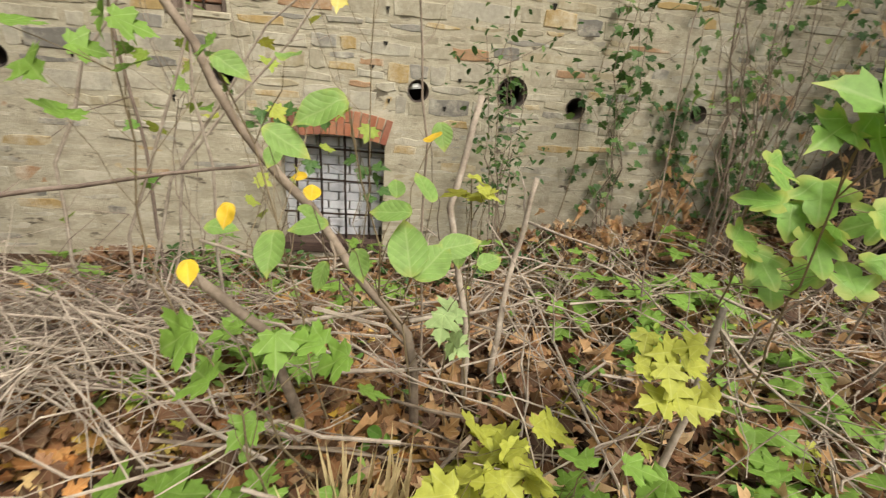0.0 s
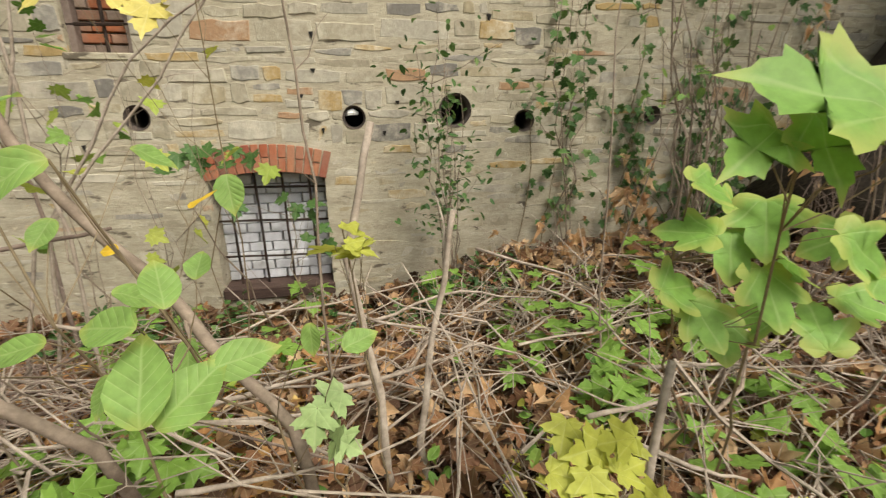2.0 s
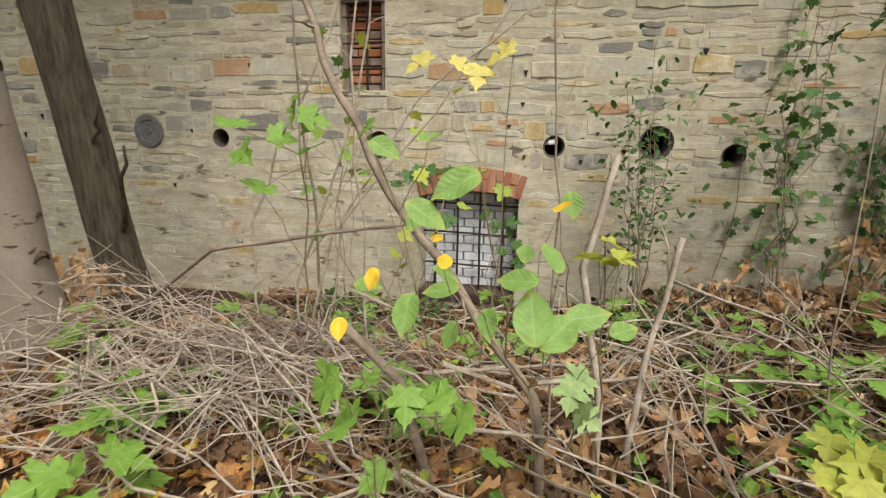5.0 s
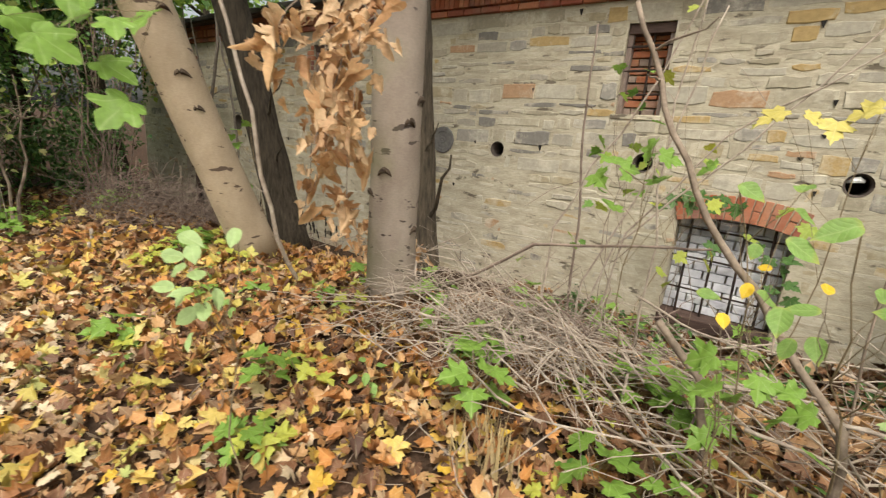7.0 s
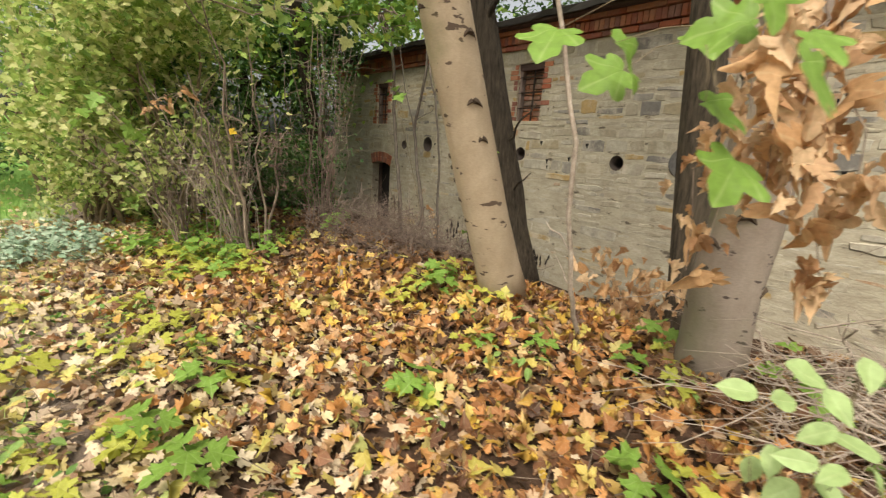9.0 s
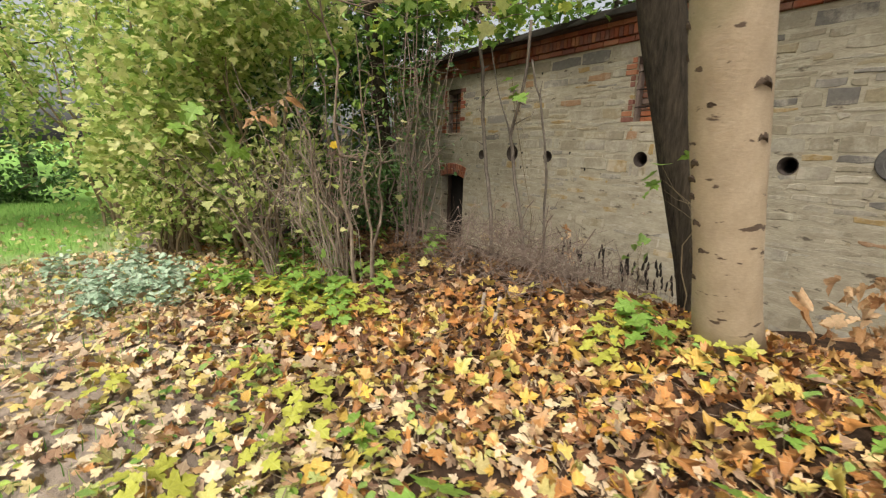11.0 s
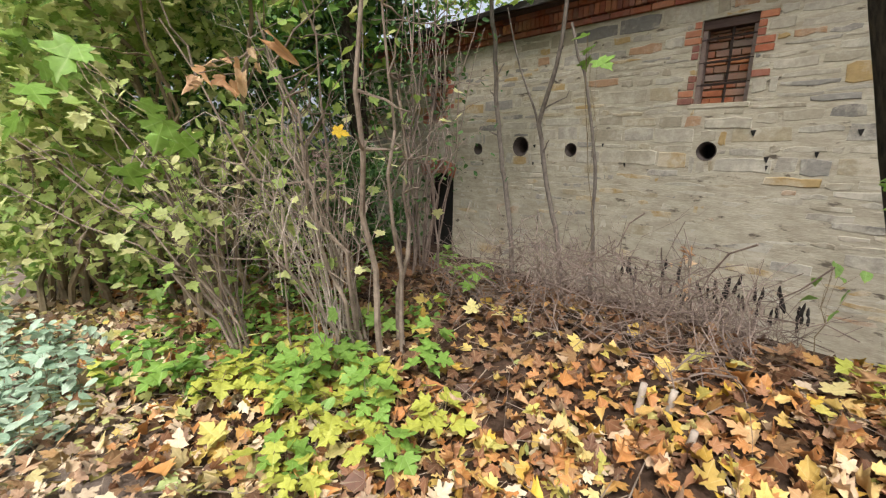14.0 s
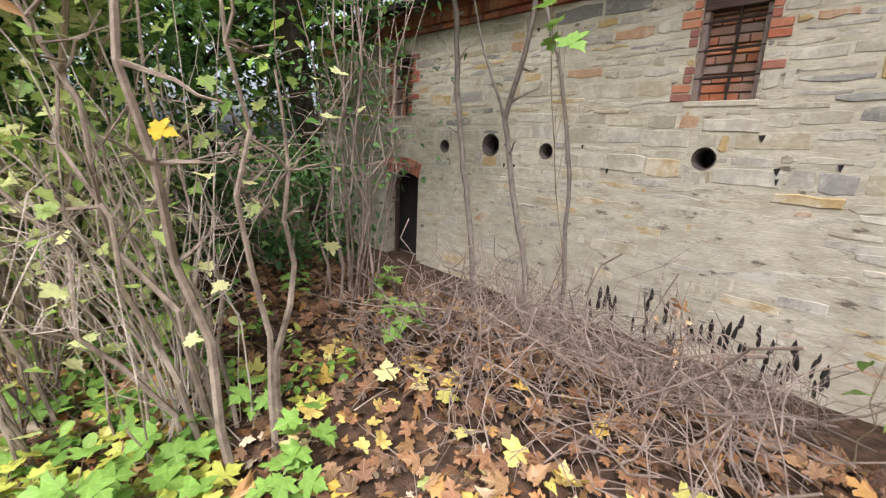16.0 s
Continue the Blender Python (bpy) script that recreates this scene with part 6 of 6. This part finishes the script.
weed_patch("patch of grey-green silvery weeds beside the path", 60, -8.2, -6.9, -6.4, -5.5, 0.27, grey_green_mat, (0.05, 0.09))
weed_patch("grey-green weeds at the edge of the lawn", 22, -9.0, -8.0, -6.7, -5.9, 0.22, grey_green_mat, (0.05, 0.09))
weed_patch("low green ground cover under the shrub", 60, -9.0, -6.6, -5.4, -3.4, 0.25, maple_green_mat, (0.05, 0.09))
weed_patch("green herbs along the foot of the wall", 55, -1.6, 2.2, -1.2, -0.15, 0.3, dark_green_mat, (0.05, 0.09))
weed_patch("low green herbs growing through the brushwood", 30, -0.6, 3.4, -3.7, -1.4, 0.2, maple_green_mat, (0.04, 0.08), per=12)
weed_patch("pale green herbs on the trodden path", 60, -6.0, -0.8, -6.8, -5.4, 0.10, maple_green_mat, (0.03, 0.06), per=8)


def tuft(label, x, y, n, height, mat, spread, name="grass_tuft"):
    t = thing(name, label, "grass", at=(x, y, gz(x, y)))
    pl = rng.normal(0, spread, (n, 3)) * np.array([1, 1, 0])
    v, f = scatter(BLADE, pl, rng.uniform(height * 0.5, height, n), rng.uniform(0, 6.28, n), rng.uniform(0.7, 1.5, n), rng.normal(0, 0.3, n))
    tagged(link_mesh("grass_blade", v, f, mat, t), kind="stuff")


tuft("tuft of dry straw-coloured grass", 0.42, -3.45, 170, 0.42, dry_grass_mat, 0.07)
tuft("small tuft of dry straw grass in the leaves", 0.62, -3.5, 80, 0.3, dry_grass_mat, 0.05)
tuft("thin dry grass by the brushwood", -0.6, -3.5, 60, 0.3, dry_grass_mat, 0.08)
p = on_ground(9000, -16.0, -7.6, -9.8, -6.2, 0.0)
v, f = scatter(BLADE, p, rng.uniform(0.06, 0.12, len(p)), rng.uniform(0, 6.28, len(p)), rng.uniform(0.6, 1.5, len(p)), 0.0)
tagged(link_mesh("grass", v, f, grass_mat), "short green lawn grass with a few leaves", "grass", kind="stuff")
p = on_ground(1500, -8.0, -1.0, -7.6, -5.8, 0.0)
v, f = scatter(BLADE, p, rng.uniform(0.05, 0.12, len(p)), rng.uniform(0, 6.28, len(p)), rng.uniform(0.6, 1.5, len(p)), 0.0)
tagged(link_mesh("grass", v, f, grass_mat), "sparse grass blades along the trodden path", "grass", kind="stuff")

# fallen twigs over the leaves
tw = []
for k in range(320):
    x, y = rng.uniform(-7.5, -0.5), rng.uniform(-5.6, -2.6)
    a, ln = rng.uniform(0, 6.28), rng.uniform(0.15, 0.6)
    q = [(x + math.cos(a) * s * ln, y + math.sin(a) * s * ln, gz(x + math.cos(a) * s * ln, y + math.sin(a) * s * ln) + rng.uniform(0.02, 0.06)) for s in (-0.5, -0.15, 0.2, 0.5)]
    tw.append(tube_data(q, taper(rng.uniform(0.002, 0.005), 0.001, 4), 4))
tagged(link_mesh("fallen_twigs", *join_data(tw), twig_mat), "thin dry twigs fallen among the leaves", "twigs", kind="stuff")

# dark seed heads by the wall foot
stalk = thing("seed_stalk", "dry weed stalk with a dark spindle seed head", "weed", "seed stalks by the wall")
link_mesh("stem", *tube_data(bent((0, 0, 0), (0.02, 0, 0.5), 5, 0.03), taper(0.003, 0.0015, 5), 4), mauve_twig_mat, stalk)
for h in (0.5, 0.43):
    o = 0.02 * (h - 0.4) / 0.1
    link_mesh("seed_head", *tube_data([(o, 0, h - 0.02), (o + 0.004, 0, h), (o + 0.005, 0, h + 0.035), (o + 0.004, 0, h + 0.065)], [0.003, 0.013, 0.011, 0.002], 6, 0.4), seed_mat, stalk)
for k in range(40):
    x, y = rng.uniform(-6.5, -4.7), rng.uniform(-1.2, -0.5)
    m = pose(x, y, gz(x, y) - 0.02, rng.normal(0, 5), rng.normal(0, 5), rng.uniform(0, 360)) @ Matrix.Scale(rng.uniform(0.9, 1.45), 4)
    if k == 0:
        stalk.matrix_basis = m
    else:
        copy_thing(stalk, m).matrix_basis = m

# cut stubs
for x, y, h in ((-5.16, -3.6, 0.17), (-5.05, -3.52, 0.14), (-4.9, -3.7, 0.12)):
    stick("cut_stub", "short pale cut stem standing in the leaves", [(x, y, gz(x, y) - 0.03), (x + 0.02, y, gz(x, y) + h)], 0.017, 0.015, pale_twig_mat, "stub", group="cut stubs")
# leaves of the overhanging branches by the shrub
leafy_sprout("hanging_branch", "leafy branch with pale green maple leaves over the path", (-7.6, -5.0, 1.9),
             [(-6.30, -5.21, 1.48), (-6.4, -5.15, 1.42), (-6.45, -5.25, 1.55), (-6.8, -5.5, 1.7), (-6.9, -5.55, 1.62), (-7.0, -5.4, 1.8), (-6.6, -5.4, 1.75), (-7.1, -5.6, 1.5), (-6.7, -5.3, 1.3)], MAPLE, maple_green_mat, (0.12, 0.16), r=0.006, tilt=(-1.0, -0.1), category="branch")
leafy_sprout("orange_leaf", "single orange maple leaf hanging on a cane", (-6.9, -4.1, 1.2), [(-6.87, -4.22, 1.5)], MAPLE, yellow_mat, (0.10, 0.11), twig_mat, 0.002, category="leaf")
withered("withered orange leaves on a cane of the shrub", [(-6.6, -5.0, 1.7), (-6.7, -4.9, 1.75)], (-6.9, -4.6, 1.9), 12, (0.07, 0.1), 0.06)


# leafy branches of the wall-end tree above the roof edge
def canopy(label, cx, cy, cz, rx, ry, rz, n, mat, size=(0.10, 0.16), root=None):
    c = thing("canopy_branch", label, "branch", "overhanging boughs", at=root or (cx, cy, cz))
    off = np.array(c.location)
    tips = [np.array([cx, cy, cz]) + rng.normal(0, 0.5, 3) * np.array([rx, ry, rz]) for k in range(14)]
    for t in tips:
        link_mesh("twig", *tube_data(bent((0, 0, 0), t - off, 7, 0.05), taper(0.018, 0.003, 7), 5), mauve_twig_mat, c)
    pl = np.array(tips)[rng.integers(0, 14, n)] + rng.normal(0, 0.22, (n, 3)) * np.array([rx, ry, rz])
    leaves("foliage", LOBED, pl - off, rng.uniform(*size, n), mat, c, (-0.9, 0.2), 0.5)


canopy("bough of green maple leaves above the roof edge", -9.0, -1.6, 3.7, 1.4, 0.9, 0.5, 700, maple_green_mat, root=(-11.5, -3.4, 4.2))
canopy("bough of yellow-green leaves above the path", -7.0, -4.4, 3.4, 1.6, 1.2, 0.5, 420, bush_mat, root=(-8.3, -4.7, 3.2))
canopy("leafy bough hanging before the roof edge", -7.0, -1.9, 3.05, 0.8, 0.4, 0.16, 90, maple_green_mat, root=(-8.4, -1.4, 3.6))
canopy("bough of deep green leaves at the wall end", -11.0, -1.6, 3.9, 1.6, 1.0, 0.7, 800, dark_green_mat, root=(-11.5, -3.4, 3.8))


# ---- the stones of the wall ----
near_stones, rest_stones = lay_stones()
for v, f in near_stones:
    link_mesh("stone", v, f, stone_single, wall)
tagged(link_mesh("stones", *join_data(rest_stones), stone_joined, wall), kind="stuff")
